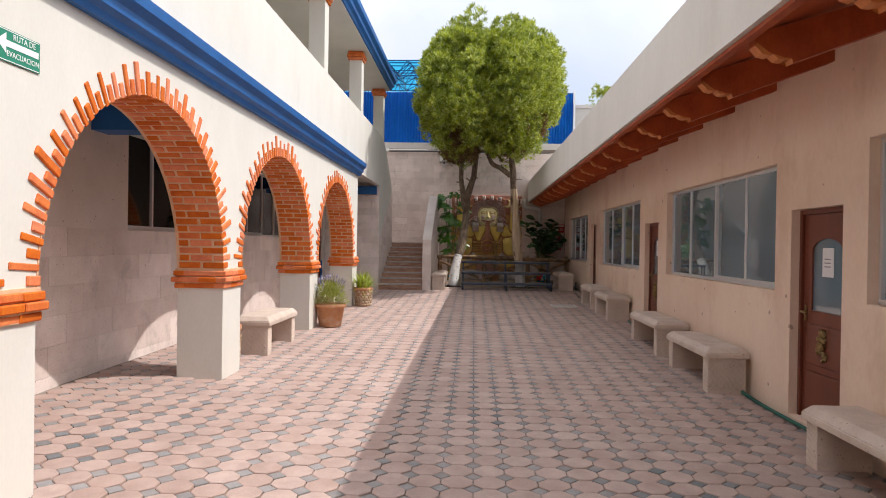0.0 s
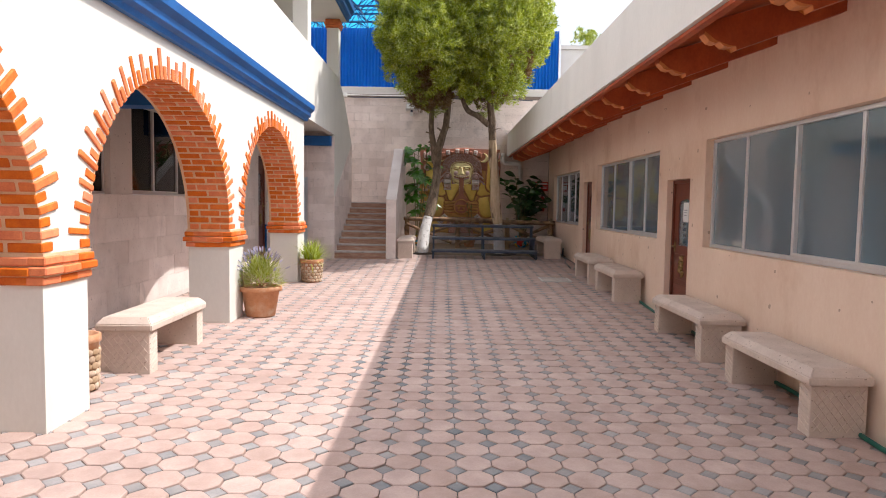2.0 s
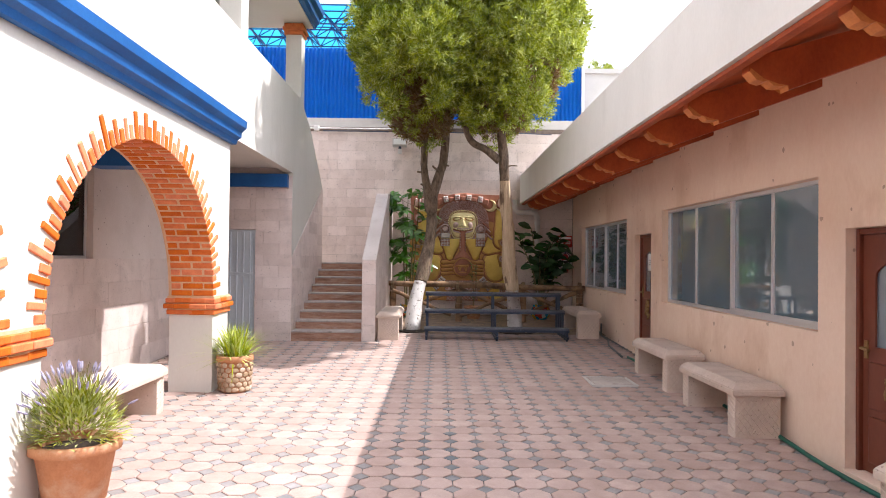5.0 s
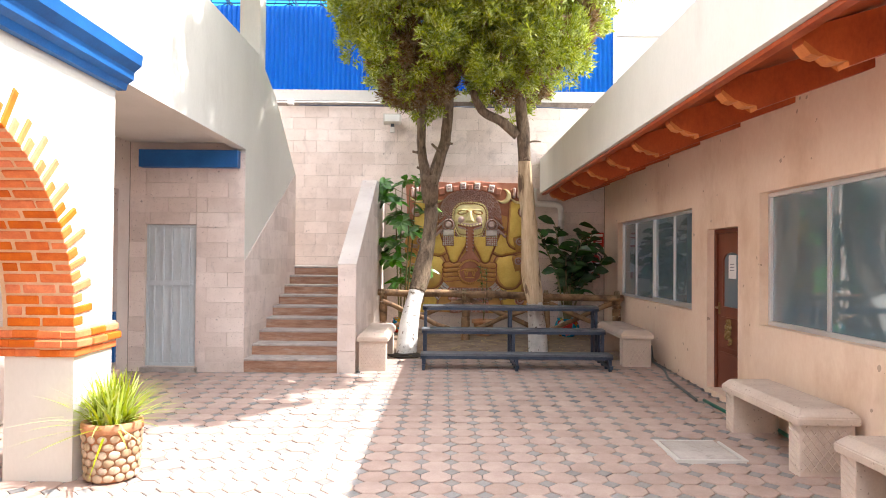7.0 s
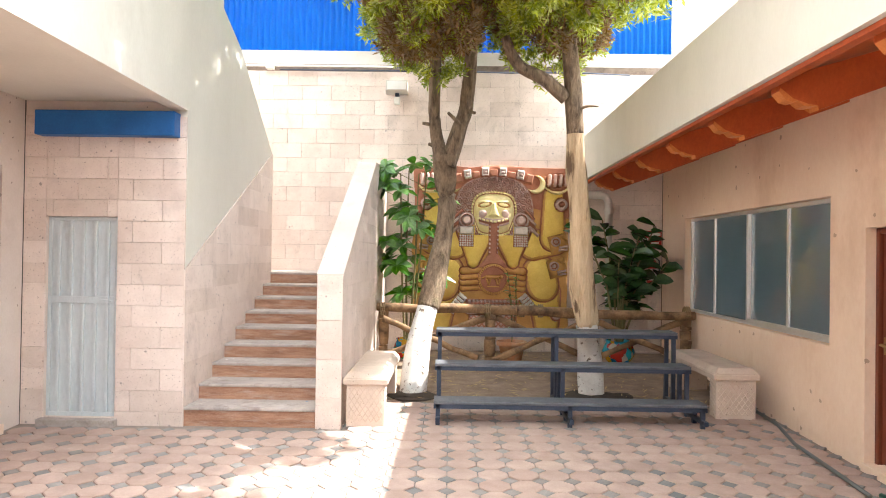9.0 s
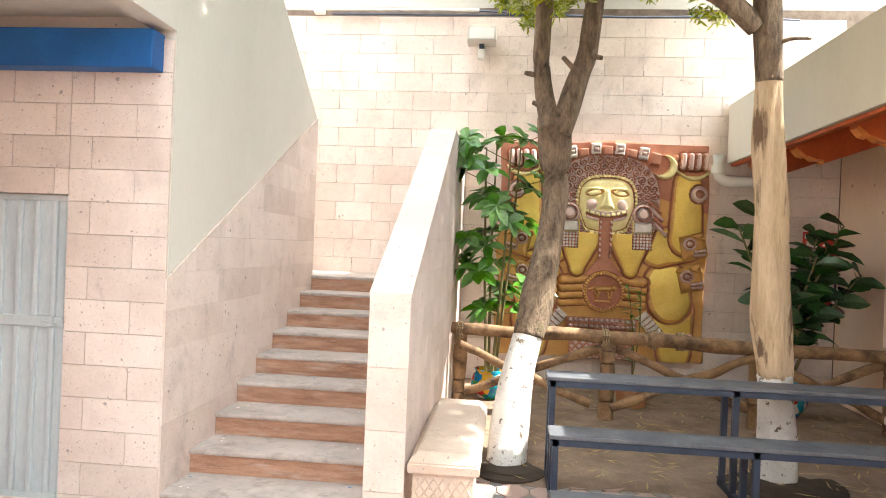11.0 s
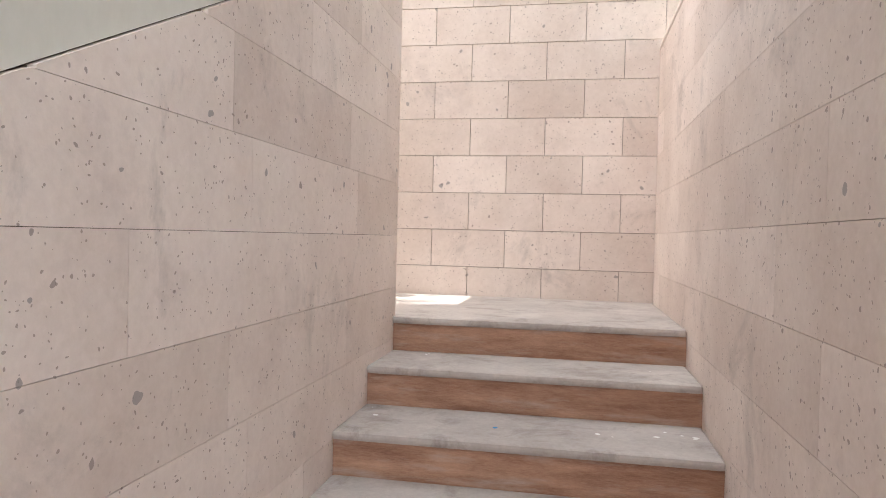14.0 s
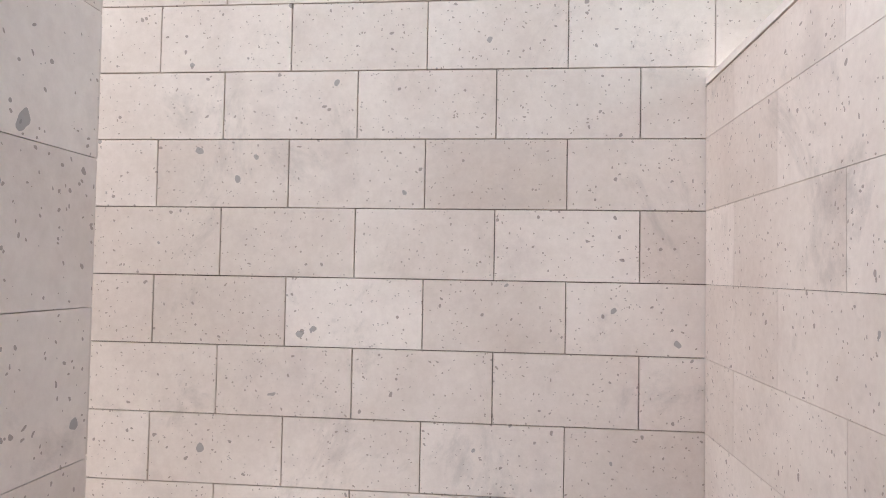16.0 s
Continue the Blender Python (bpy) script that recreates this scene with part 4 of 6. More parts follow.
M_SOIL = material("dark_soil", (0.03, 0.022, 0.016), (0.07, 0.05, 0.036), 9, 60, 0.95, bump=0.5)
M_PEBBLE = material("pebble", (0.32, 0.21, 0.12), (0.58, 0.45, 0.32), 6, 50, 0.7, bump=0.1, vary=0.2, island=True)


def leaves(name, mat, items, parent, label=""):
    """Many leaves as one mesh: items are (base, direction, length, width, droop)."""
    vs, fs = [], []
    for p, d, ln, wd, droop, *face in items:
        p, d = Vector(p), Vector(d).normalized()
        side = d.cross(Vector(face[0]) if face else Vector((0, 0, 1)))
        if side.length < 0.05:
            side = Vector((1, 0, 0))
        side.normalize()
        n = len(vs)
        for t, f in ((0, 0.12), (0.3, 0.85), (0.62, 1.0), (0.88, 0.5), (1.0, 0.02)):
            c = p + d * ln * t + Vector((0, 0, -droop * ln * t * t))
            up = side.cross(d) * (wd * 0.18 * f)
            vs.extend((c - side * wd * f / 2 + up, c, c + side * wd * f / 2 + up))
        for k in range(4):
            a = n + 3 * k
            fs.extend(((a, a + 1, a + 4, a + 3), (a + 1, a + 2, a + 5, a + 4)))
    me = bpy.data.meshes.new(name)
    me.from_pydata([tuple(v) for v in vs], [], fs)
    me.materials.append(mat)
    ob = new(name, me)
    ob.parent = parent
    return tagged(ob, label, kind="stuff")


def pot(parent, r0, r1, h, mat, rim=0.03):
    smooth(part("pot", lathe(bmesh.new(), [(r0 * 0.9, 0), (r0, 0.015), (r1 * 0.97, h - 0.07), (r1, h - 0.068), (r1 + rim, h - 0.06), (r1 + rim, h - 0.005), (r1 + rim - 0.01, h), (r1 - 0.02, h), (r1 - 0.03, h - 0.05), (0.001, h - 0.05)], 28), mat, parent))
    part("soil", lathe(bmesh.new(), [(r1 - 0.032, h - 0.049), (0.001, h - 0.03)], 20), M_SOIL, parent, "dark potting soil")


R = random.Random(11)
# lavender in terracotta
lv = thing("lavender_pot", -2.47, 11.72, gz(-2.47, 11.72), "terracotta pot with a round lavender bush against a pier", "potted plant")
pot(lv, 0.19, 0.25, 0.40, M_TERRACOTTA)
it = []
for k in range(1500):
    a, e = R.uniform(0, 6.28), R.uniform(-0.15, 1.35)
    d = Vector((math.cos(a) * math.cos(e), math.sin(a) * math.cos(e), math.sin(e)))
    q = R.uniform(0.45, 1.0)
    it.append((Vector((0, 0, 0.44)) + Vector((d.x * 0.29, d.y * 0.29, d.z * 0.33)) * q, d + Vector((R.uniform(-.5, .5), R.uniform(-.5, .5), R.uniform(0, .7))), R.uniform(0.06, 0.11), 0.014, 0.1))
leaves("leaves", M_LAVENDER, it, lv)
bm = bmesh.new()
for k in range(70):
    a, e = R.uniform(0, 6.28), R.uniform(0.5, 1.45)
    d = Vector((math.cos(a) * math.cos(e), math.sin(a) * math.cos(e), math.sin(e)))
    p = Vector((0, 0, 0.44)) + Vector((d.x * 0.29, d.y * 0.29, d.z * 0.33))
    tube(bm, [p, p + d * R.uniform(0.10, 0.15)], 0.002, 4)
part("flower_stalks", bm, M_STEM, lv)
bm = bmesh.new()
R2 = random.Random(3)
for k in range(70):
    a, e = R2.uniform(0, 6.28), R2.uniform(0.4, 1.45)
    d = Vector((math.cos(a) * math.cos(e), math.sin(a) * math.cos(e), math.sin(e)))
    p = Vector((0, 0, 0.44)) + Vector((d.x * 0.36, d.y * 0.36, d.z * 0.42))
    tube(bm, [p, p + d * 0.03, p + d * 0.07], [0.004, 0.009, 0.003], 5)
part("flowers", bm, M_PURPLE, lv, "small purple flower spikes")


def pebble_pot(x, y, r, h, label, grass=True):
    t = thing("pebble_pot", x, y, gz(x, y), label, "potted plant", "pebble pots")
    pot(t, r * 0.86, r, h, M_TERRACOTTA, 0.012)
    bm = bmesh.new()
    rr = random.Random(int(x * 100))
    z = 0.04
    row = 0
    while z < h - 0.09:
        n = 15
        for k in range(n):
            a = 2 * math.pi * (k + 0.5 * (row % 2)) / n
            q = r * (0.87 + 0.13 * z / h) + 0.004
            m = Matrix.Translation((q * math.cos(a), q * math.sin(a), z)) @ pose(0, 0, 0, 0, 0, math.degrees(a)) @ Matrix.Diagonal((0.35, rr.uniform(0.85, 1.1), rr.uniform(0.7, 0.9), 1))
            bmesh.ops.create_icosphere(bm, subdivisions=2, radius=0.037, matrix=m)
        z += 0.056
        row += 1
    tagged(smooth(part("pebbles", bm, M_PEBBLE, t, "tan river pebbles set round the pot")), kind="stuff")
    if grass:
        it = []
        vs, fs = [], []
        for k in range(260):
            a = rr.uniform(0, 6.28)
            lean = abs(rr.gauss(0.0, 0.55))
            ln = rr.uniform(0.3, 0.52)
            d0 = Vector((math.cos(a) * math.sin(lean), math.sin(a) * math.sin(lean), math.cos(lean)))
            p = Vector((rr.uniform(-.5, .5) * r, rr.uniform(-.5, .5) * r, h - 0.05))
            side = Vector((-math.sin(a), math.cos(a), 0))
            n = len(vs)
            for q in range(6):
                u = q / 5
                c = p + d0 * ln * u + Vector((math.cos(a), math.sin(a), -0.9)) * (u * u * 0.28 * ln * (0.4 + lean))
                wd = 0.011 * (1 - u ** 2 * 0.95)
                vs.extend((c - side * wd, c + side * wd))
            for q in range(5):
                b = n + 2 * q
                fs.append((b, b + 1, b + 3, b + 2))
        me = bpy.data.meshes.new("blades")
        me.from_pydata([tuple(v) for v in vs], [], fs)
        me.materials.append(M_GRASS)
        ob = new("blades", me)
        ob.parent = t
        tagged(ob, "long arching yellow-green blades", kind="stuff")
    return t


pebble_pot(-2.46, 15.2, 0.20, 0.42, "pebble-covered pot with a grassy spider plant beside a pier")
pebble_pot(-2.99, 8.18, 0.155, 0.46, "empty pebble-covered pot standing behind a pier", False)

# painted ceramic pots
M_CERAMIC = bpy.data.materials.new("painted_ceramic")
M_CERAMIC.use_nodes = True
nt = M_CERAMIC.node_tree
vo = node(nt, "ShaderNodeTexVoronoi", Scale=13.0)
geo = nt.nodes.new("ShaderNodeNewGeometry")
nt.links.new(geo.outputs["Position"], vo.inputs["Vector"])
cr = nt.nodes.new("ShaderNodeValToRGB")
cr.color_ramp.interpolation = "CONSTANT"
for pos, c in ((0.0, (0.01, 0.16, 0.32)), (0.3, (0.02, 0.30, 0.42)), (0.55, (0.55, 0.32, 0.02)), (0.7, (0.45, 0.03, 0.02)), (0.82, (0.6, 0.56, 0.48)), (0.9, (0.05, 0.22, 0.06))):
    e = cr.color_ramp.elements.new(pos) if pos else cr.color_ramp.elements[0]
    e.color = (*c, 1)
sp = nt.nodes.new("ShaderNodeSeparateColor")
nt.links.new(vo.outputs["Color"], sp.inputs[0])
nt.links.new(sp.outputs[0], cr.inputs[0])
nt.links.new(cr.outputs[0], nt.nodes["Principled BSDF"].inputs["Base Color"])
nt.nodes["Principled BSDF"].inputs["Roughness"].default_value = 0.18


def ceramic(parent, r, h):
    smooth(part("pot", lathe(bmesh.new(), [(r * 0.5, 0), (r * 0.62, 0.02), (r * 0.95, h * 0.35), (r, h * 0.55), (r * 0.86, h * 0.8), (r * 0.74, h * 0.9), (r * 0.82, h), (r * 0.74, h), (r * 0.68, h * 0.9), (0.001, h * 0.88)], 28), M_CERAMIC, parent, "glazed pot painted in blue, yellow and red"))


def umbrella_plant(x, y, h):
    t = thing("umbrella_plant", x, y, gz(x, y), "tall umbrella plant in a painted ceramic pot by the parapet", "potted plant")
    ceramic(t, 0.21, 0.32)
    rr = random.Random(21)
    it = []
    stems = bmesh.new()
    for s in range(4):
        a = s * 1.57 + 0.4
        top = Vector((math.cos(a) * 0.20 + 0.05, math.sin(a) * 0.16, h * rr.uniform(0.80, 1.0)))
        base = Vector((math.cos(a) * 0.05, math.sin(a) * 0.05, 0.27))
        tube(stems, [base, base.lerp(top, 0.5) + Vector((rr.uniform(-.05, .05), 0, 0)), top], [0.018, 0.014, 0.009], 6)
        for k in range(9):
            u = 0.25 + 0.75 * k / 8
            p = base.lerp(top, u)
            b = rr.uniform(0, 6.28)
            pet = Vector((math.cos(b), math.sin(b) * 0.7, rr.uniform(0.1, 0.5))).normalized()
            tip = p + pet * rr.uniform(0.20, 0.46)
            tube(stems, [p, tip], 0.005, 4)
            nn = rr.choice((7, 8, 9))
            for q in range(nn):
                c = 2 * math.pi * q / nn + b
                face = (pet * 0.7 + Vector((rr.uniform(-.3, .3), rr.uniform(-0.7, 0.1), 0.75))).normalized()
                ux = face.cross(Vector((0.3, 1, 0.2))).normalized()
                d = ux * math.cos(c) + face.cross(ux) * math.sin(c) + face * 0.15
                it.append((tip, d, rr.uniform(0.18, 0.27), rr.uniform(0.105, 0.14), 0.22, face))
    tagged(part("stems", stems, M_STEM, t), kind="stuff")
    leaves("leaves", M_UMBRELLA, it, t, "glossy palmate green leaves")


umbrella_plant(-0.78, 22.70, 3.30)


def rubber_plant(x, y, h):
    t = thing("rubber_plant", x, y, gz(x, y), "dark broad-leaved rubber plant in a painted ceramic pot", "potted plant")
    ceramic(t, 0.23, 0.34)
    rr = random.Random(8)
    it = []
    stems = bmesh.new()
    for s in range(13):
        a = rr.uniform(0, 6.28)
        sp_ = rr.uniform(0.25, 0.8)
        top = Vector((math.cos(a) * sp_, math.sin(a) * sp_ * 0.5, h * rr.uniform(0.55, 1.0)))
        base = Vector((math.cos(a) * 0.04, math.sin(a) * 0.04, 0.3))
        mid = base.lerp(top, 0.5) - Vector((math.cos(a), math.sin(a), 0)) * 0.12
        tube(stems, [base, mid, top], [0.02, 0.015, 0.009], 6)
        for k in range(13):
            u = 0.45 + 0.55 * (k / 12) ** 0.7
            p = base.lerp(mid, u * 2) if u < 0.5 else mid.lerp(top, u * 2 - 1)
            b = k * 2.4 + rr.uniform(-.3, .3)
            d = Vector((math.cos(b), math.sin(b), rr.uniform(0.1, 0.7)))
            face = Vector((rr.uniform(-.5, .5), rr.uniform(-1.3, -0.1), rr.uniform(0.3, 1)))
            it.append((p, d, rr.uniform(0.26, 0.40), rr.uniform(0.135, 0.18), rr.uniform(0.1, 0.4), face))
    tagged(part("stems", stems, M_STEM, t), kind="stuff")
    leaves("leaves", M_RUBBER, it, t, "large leathery dark green leaves")


rubber_plant(2.25, 22.68, 2.30)
sm = thing("seedling_pot", 0.72, 22.72, gz(0.72, 22.72), "small terracotta pot with a thin climbing seedling", "potted plant")
pot(sm, 0.14, 0.19, 0.30, M_TERRACOTTA)
it, stems, rr = [], bmesh.new(), random.Random(4)
for s in range(4):
    top = Vector((rr.uniform(-.15, .25), rr.uniform(-.1, .1), rr.uniform(0.8, 1.35)))
    tube(stems, [(0, 0, 0.26), Vector((0, 0, 0.26)).lerp(top, 0.6) + Vector((0.03, 0, 0)), top], 0.006, 5)
    for k in range(14):
        p = Vector((0, 0, 0.26)).lerp(top, rr.uniform(0.2, 1))
        it.append((p, (rr.uniform(-1, 1), rr.uniform(-1, 1), rr.uniform(0, .6)), rr.uniform(0.06, 0.11), 0.04, 0.3))
tagged(part("stems", stems, M_STEM, sm), kind="stuff")
leaves("leaves", M_UMBRELLA, it, sm)

# ---- the two cypress trees ----
def crown(name, mat, parent, centre, radii, lobes, tufts, per, seed, low=4.1, lobe_r=(0.18, 0.42), inner=0.30):
    """Foliage in lobes: each lobe is a cloud of tufts, each tuft a spray of fine scale-leaved twigs."""
    g = np.random.default_rng(seed)
    out = []
    while len(out) < lobes:
        v = g.normal(size=3)
        v /= np.linalg.norm(v)
        q = g.uniform(inner, 1.0) ** 0.5 * (1 + 0.16 * noise.noise(Vector(v * 2.3) + Vector((seed, 0, 0))))
        p = np.array(centre) + v * np.array(radii) * q
        if p[1] > 23.2 and name != "far_crown" or p[2] < low + 0.3 * noise.noise(Vector((p[0] * 1.7, p[1] * 1.7, seed))):
            continue
        r = g.uniform(*lobe_r)
        w = g.normal(size=(tufts, 3)) + v * 0.55 + np.array((0, 0, 0.30))
        w /= np.linalg.norm(w, axis=1)[:, None]
        tp_ = p + w * r * g.uniform(0.66, 1.0, size=(tufts, 1)) * np.array((1, 1, 1.1))
        tp_, w = np.repeat(tp_, per, axis=0), np.repeat(w, per, axis=0)
        n = tufts * per
        d = g.normal(size=(n, 3)) * 0.50 + w * 0.62 + np.array((0, 0, 0.42))
        d /= np.linalg.norm(d, axis=1)[:, None]
        s = np.cross(d, g.normal(size=(n, 3)))
        s /= np.linalg.norm(s, axis=1)[:, None]
        b = tp_ + g.normal(size=(n, 3)) * 0.030
        ln, wd = g.uniform(0.05, 0.125, size=(n, 1)), g.uniform(0.006, 0.014, size=(n, 1))
        out.append(np.stack((b - s * wd * 0.4, b + d * ln * 0.6 - s * wd, b + d * ln, b + d * ln * 0.55 + s * wd), axis=1))
    vs = np.concatenate(out)
    count = len(vs)
    me = bpy.data.meshes.new(name)
    me.vertices.add(count * 4)
    me.vertices.foreach_set("co", (vs - np.array(parent.location)).ravel())
    me.loops.add(count * 4)
    me.loops.foreach_set("vertex_index", np.arange(count * 4))
    me.polygons.add(count)
    me.polygons.foreach_set("loop_start", np.arange(count) * 4)
    me.update(calc_edges=True)
    me.materials.append(mat)
    ob = new(name, me)
    ob.parent = parent
    return ob


t1 = thing("cypress_tree", -0.63, 20.6, gz(-0.6, 20.6), "leaning cypress with a limewashed trunk foot and forked trunk", "tree", "courtyard cypresses")
Z1 = t1.location.z


def rel(t, pts):
    return [Vector(p) - t.location for p in pts]


def limb(name, t, pts, radii, mat, sides=14, wob=0.25, label=""):
    fine, rf = [], []
    n = len(pts)
    for i in range(n - 1):
        for q in range(9):
            u = q / 9
            a, b, c, d = (Vector(pts[max(i - 1, 0)]), Vector(pts[i]), Vector(pts[i + 1]), Vector(pts[min(i + 2, n - 1)]))
            fine.append(0.5 * (2 * b + (c - a) * u + (2 * a - 5 * b + 4 * c - d) * u * u + (3 * b - a - 3 * c + d) * u ** 3))
            rf.append(radii[i] * (1 - u) + radii[i + 1] * u)
    fine.append(Vector(pts[-1]))
    rf.append(radii[-1])
    ob = part(name, tube(bmesh.new(), [p - t.location for p in fine], rf, sides + 8, wob=wob), mat, t, label)
    return smooth(ob)


limb("trunk_foot", t1, [(-0.61, 20.68, 0.42), (-0.545, 20.9, 1.0), (-0.45, 21.1, 1.45)], [0.165, 0.140, 0.125], M_LIME, label="white limewashed trunk foot")
limb("trunk", t1, [(-0.448, 21.08, 1.435), (-0.345, 21.27, 1.92), (-0.258, 21.46, 2.38), (-0.245, 21.52, 2.9), (-0.29, 21.43, 3.36)], [0.121, 0.120, 0.114, 0.108, 0.132], M_BARK, wob=0.55)
limb("limb", t1, [(-0.31, 21.43, 3.25), (-0.40, 21.48, 3.7), (-0.41, 21.45, 4.1), (-0.38, 21.3, 5.2), (-0.3, 21.0, 6.4)], [0.105, 0.075, 0.07, 0.06, 0.03], M_BARK, wob=0.4)
limb("limb", t1, [(-0.235, 21.42, 3.2), (-0.10, 21.46, 3.65), (0.0, 21.45, 4.1), (0.06, 21.3, 5.2), (0.0, 20.9, 6.8)], [0.11, 0.095, 0.085, 0.06, 0.03], M_BARK, wob=0.4)
for a, b in (((-0.40, 21.46, 3.72), (-0.56, 21.42, 3.74)), ((-0.08, 21.4, 3.72), (-0.24, 21.3, 3.85)), ((-0.02, 21.42, 3.9), (0.10, 21.34, 3.86)), ((-0.385, 21.46, 3.45), (-0.48, 21.42, 3.48))):
    limb("stub", t1, [a, tuple((Vector(a) + Vector(b)) / 2), b], [0.03, 0.024, 0.018], M_BARK, 8)
crown("crown", M_CYPRESS, t1, (-0.38, 19.95, 6.12), (1.18, 3.35, 1.78), 340, 22, 40, 3)
crown("dry_foliage", M_CYPRESS_DRY, t1, (-0.42, 20.1, 5.2), (0.8, 1.5, 0.9), 34, 20, 36, 5, 4.2)

t2 = thing("cypress_tree", 1.40, 20.72, gz(1.4, 20.7), "upright cypress with a limewashed foot and stripped bark", "tree", "courtyard cypresses")
limb("trunk_foot", t2, [(1.46, 20.72, 0.45), (1.43, 20.70, 0.85), (1.37, 20.66, 1.31)], [0.152, 0.135, 0.124], M_LIME, label="white limewashed trunk foot")
limb("trunk", t2, [(1.372, 20.661, 1.30), (1.31, 20.6, 2.0), (1.24, 20.55, 2.8), (1.19, 20.5, 3.5)], [0.121, 0.119, 0.108, 0.096], M_BARE, wob=0.5, label="trunk with its bark stripped to pale wood")
limb("trunk_upper", t2, [(1.192, 20.502, 3.46), (1.17, 20.48, 3.9), (1.12, 20.45, 4.4), (1.05, 20.4, 5.4), (1.0, 20.4, 6.9)], [0.098, 0.1, 0.088, 0.065, 0.03], M_BARK, wob=0.4)
limb("limb", t2, [(1.08, 20.46, 3.85), (0.82, 20.42, 4.05), (0.50, 20.4, 4.25), (0.35, 20.4, 4.8), (0.4, 20.4, 6.0)], [0.075, 0.07, 0.06, 0.045, 0.02], M_BARK, wob=0.3)
limb("stub", t2, [(1.2, 20.45, 3.72), (1.30, 20.4, 3.75), (1.42, 20.36, 3.74)], [0.02, 0.014, 0.008], M_BARK, 8)
crown("crown", M_CYPRESS, t2, (1.12, 19.95, 6.18), (1.22, 3.40, 1.80), 355, 22, 40, 9)
crown("dry_foliage", M_CYPRESS_DRY, t2, (1.15, 20.0, 5.25), (0.85, 1.5, 0.95), 38, 20, 36, 15, 4.25)
for t, r in ((t1, 0.30), (t2, 0.46)):
    pit = thing("tree_pit", t.location.x + 0.05, t.location.y - 0.05, t.location.z + 0.004, "round patch of bare soil at a tree foot", "tree pit", "tree pits", kind="stuff")
    part("soil", lathe(bmesh.new(), [(r, -0.03), (r, 0.006), (r * 0.6, 0.012), (0.2, 0.02), (0.001, 0.02)], 26), M_SOIL, pit)

bed = thing("planting_bed", 1.0, 22.0, gz(1.0, 22.0), "trodden earth bed with straw and dry leaves behind the bleacher", "bed", kind="stuff")
bm = bmesh.new()
rows_ = []
for j in range(25):
    rw = []
    for i in range(43):
        u, v = -1.17 + 4.30 * i / 42, 20.25 + 3.31 * j / 24
        if j == 0:
            v += 0.16 * noise.noise(Vector((u * 1.7, 3.0, 0)))
        rise = (0.0 if j == 0 else 0.012) + 0.010 * noise.noise(Vector((u * 4, v * 4, 0)))
        rw.append(bm.verts.new((u - 1.0, v - 22.0, gz(u, v) - gz(1.0, 22.0) + rise)))
    rows_.append(rw)
for j in range(24):
    for i in range(42):
        bm.faces.new((rows_[j][i], rows_[j][i + 1], rows_[j + 1][i + 1], rows_[j + 1][i])).smooth = True
M_EARTH = material("trodden_earth", (0.17, 0.115, 0.08), (0.33, 0.245, 0.18), 4, 60, 0.95, bump=0.5, relief_depth=0.02, stain=(0.36, 0.27, 0.16), stain_scale=5, stain_at=(0.58, 0.72))
part("earth", bm, M_EARTH, bed)
bm = bmesh.new()
for k in range(420):
    u, v, a = R.uniform(-1.1, 3.05), R.uniform(20.3, 23.3), R.uniform(0, 6.3)
    ln_, w_ = R.uniform(0.03, 0.10), R.uniform(0.003, 0.014)
    z = gz(u, v) - gz(1.0, 22.0) + 0.024 + R.uniform(0, 0.008)
    c, s = math.cos(a), math.sin(a)
    q4 = [(-ln_, 0), (0, -w_), (ln_, 0), (0, w_)]
    bm.faces.new([bm.verts.new((u - 1.0 + c * e - s * f, v - 22.0 + s * e + c * f, z + 0.006 * (n == 2))) for n, (e, f) in enumerate(q4)])
part("dry_leaf_litter", bm, plain("dry_litter", (0.45, 0.33, 0.15), 0.9), bed, "pale dry leaves and straw")

# ---- rustic log fence ----
fe = thing("log_fence", 1.0, 22.1, gz(1, 22.1), "rustic fence of peeled logs lashed with rope", "fence")
def log(name, a, b, r):
    pts = [Vector(a).lerp(Vector(b), k / 7) + Vector((0, R.uniform(-.012, .012), R.uniform(-.014, .014))) for k in range(8)]
    ob = limb(name, fe, [tuple(p) for p in pts], [r * R.uniform(0.85, 1.12) for _ in pts], M_LOG, 10, 0.25)
    return ob
log("rail", (-1.17, 22.1, 1.37), (1.0, 22.1, 1.35), 0.062)
log("rail", (0.72, 22.04, 1.34), (3.12, 22.08, 1.31), 0.066)
for x, r in ((-1.08, 0.065), (0.37, 0.075), (1.78, 0.07), (3.02, 0.075)):
    log("post", (x, 22.14, gz(x, 22.1) - 0.05), (x, 22.14, 1.33), r)
for a, b in (((-1.08, 22.02, 1.22), (0.2, 22.02, 0.70)), ((-1.1, 22.18, 0.70), (0.34, 22.2, 1.25)), ((0.40, 22.02, 0.68), (1.72, 22.02, 1.24)), ((0.42, 22.2, 1.24), (1.75, 22.2, 0.70)), ((1.82, 22.02, 1.22), (2.98, 22.02, 0.70)), ((1.82, 22.2, 0.70), (2.98, 22.2, 1.22))):
    log("brace", a, b, 0.042)
for x in (-1.08, 0.34, 0.80, 1.05, 1.78, 3.02):
    bm = bmesh.new()
    for q in range(3):
        pts = [(x - 0.03 + q * 0.024, 22.09 + 0.078 * math.cos(k * 0.6981), 1.345 + 0.082 * math.sin(k * 0.6981)) for k in range(10)]
        tube(bm, rel(fe, pts), 0.011, 6)
    part("lashing", bm, M_ROPE, fe, "rope lashing")

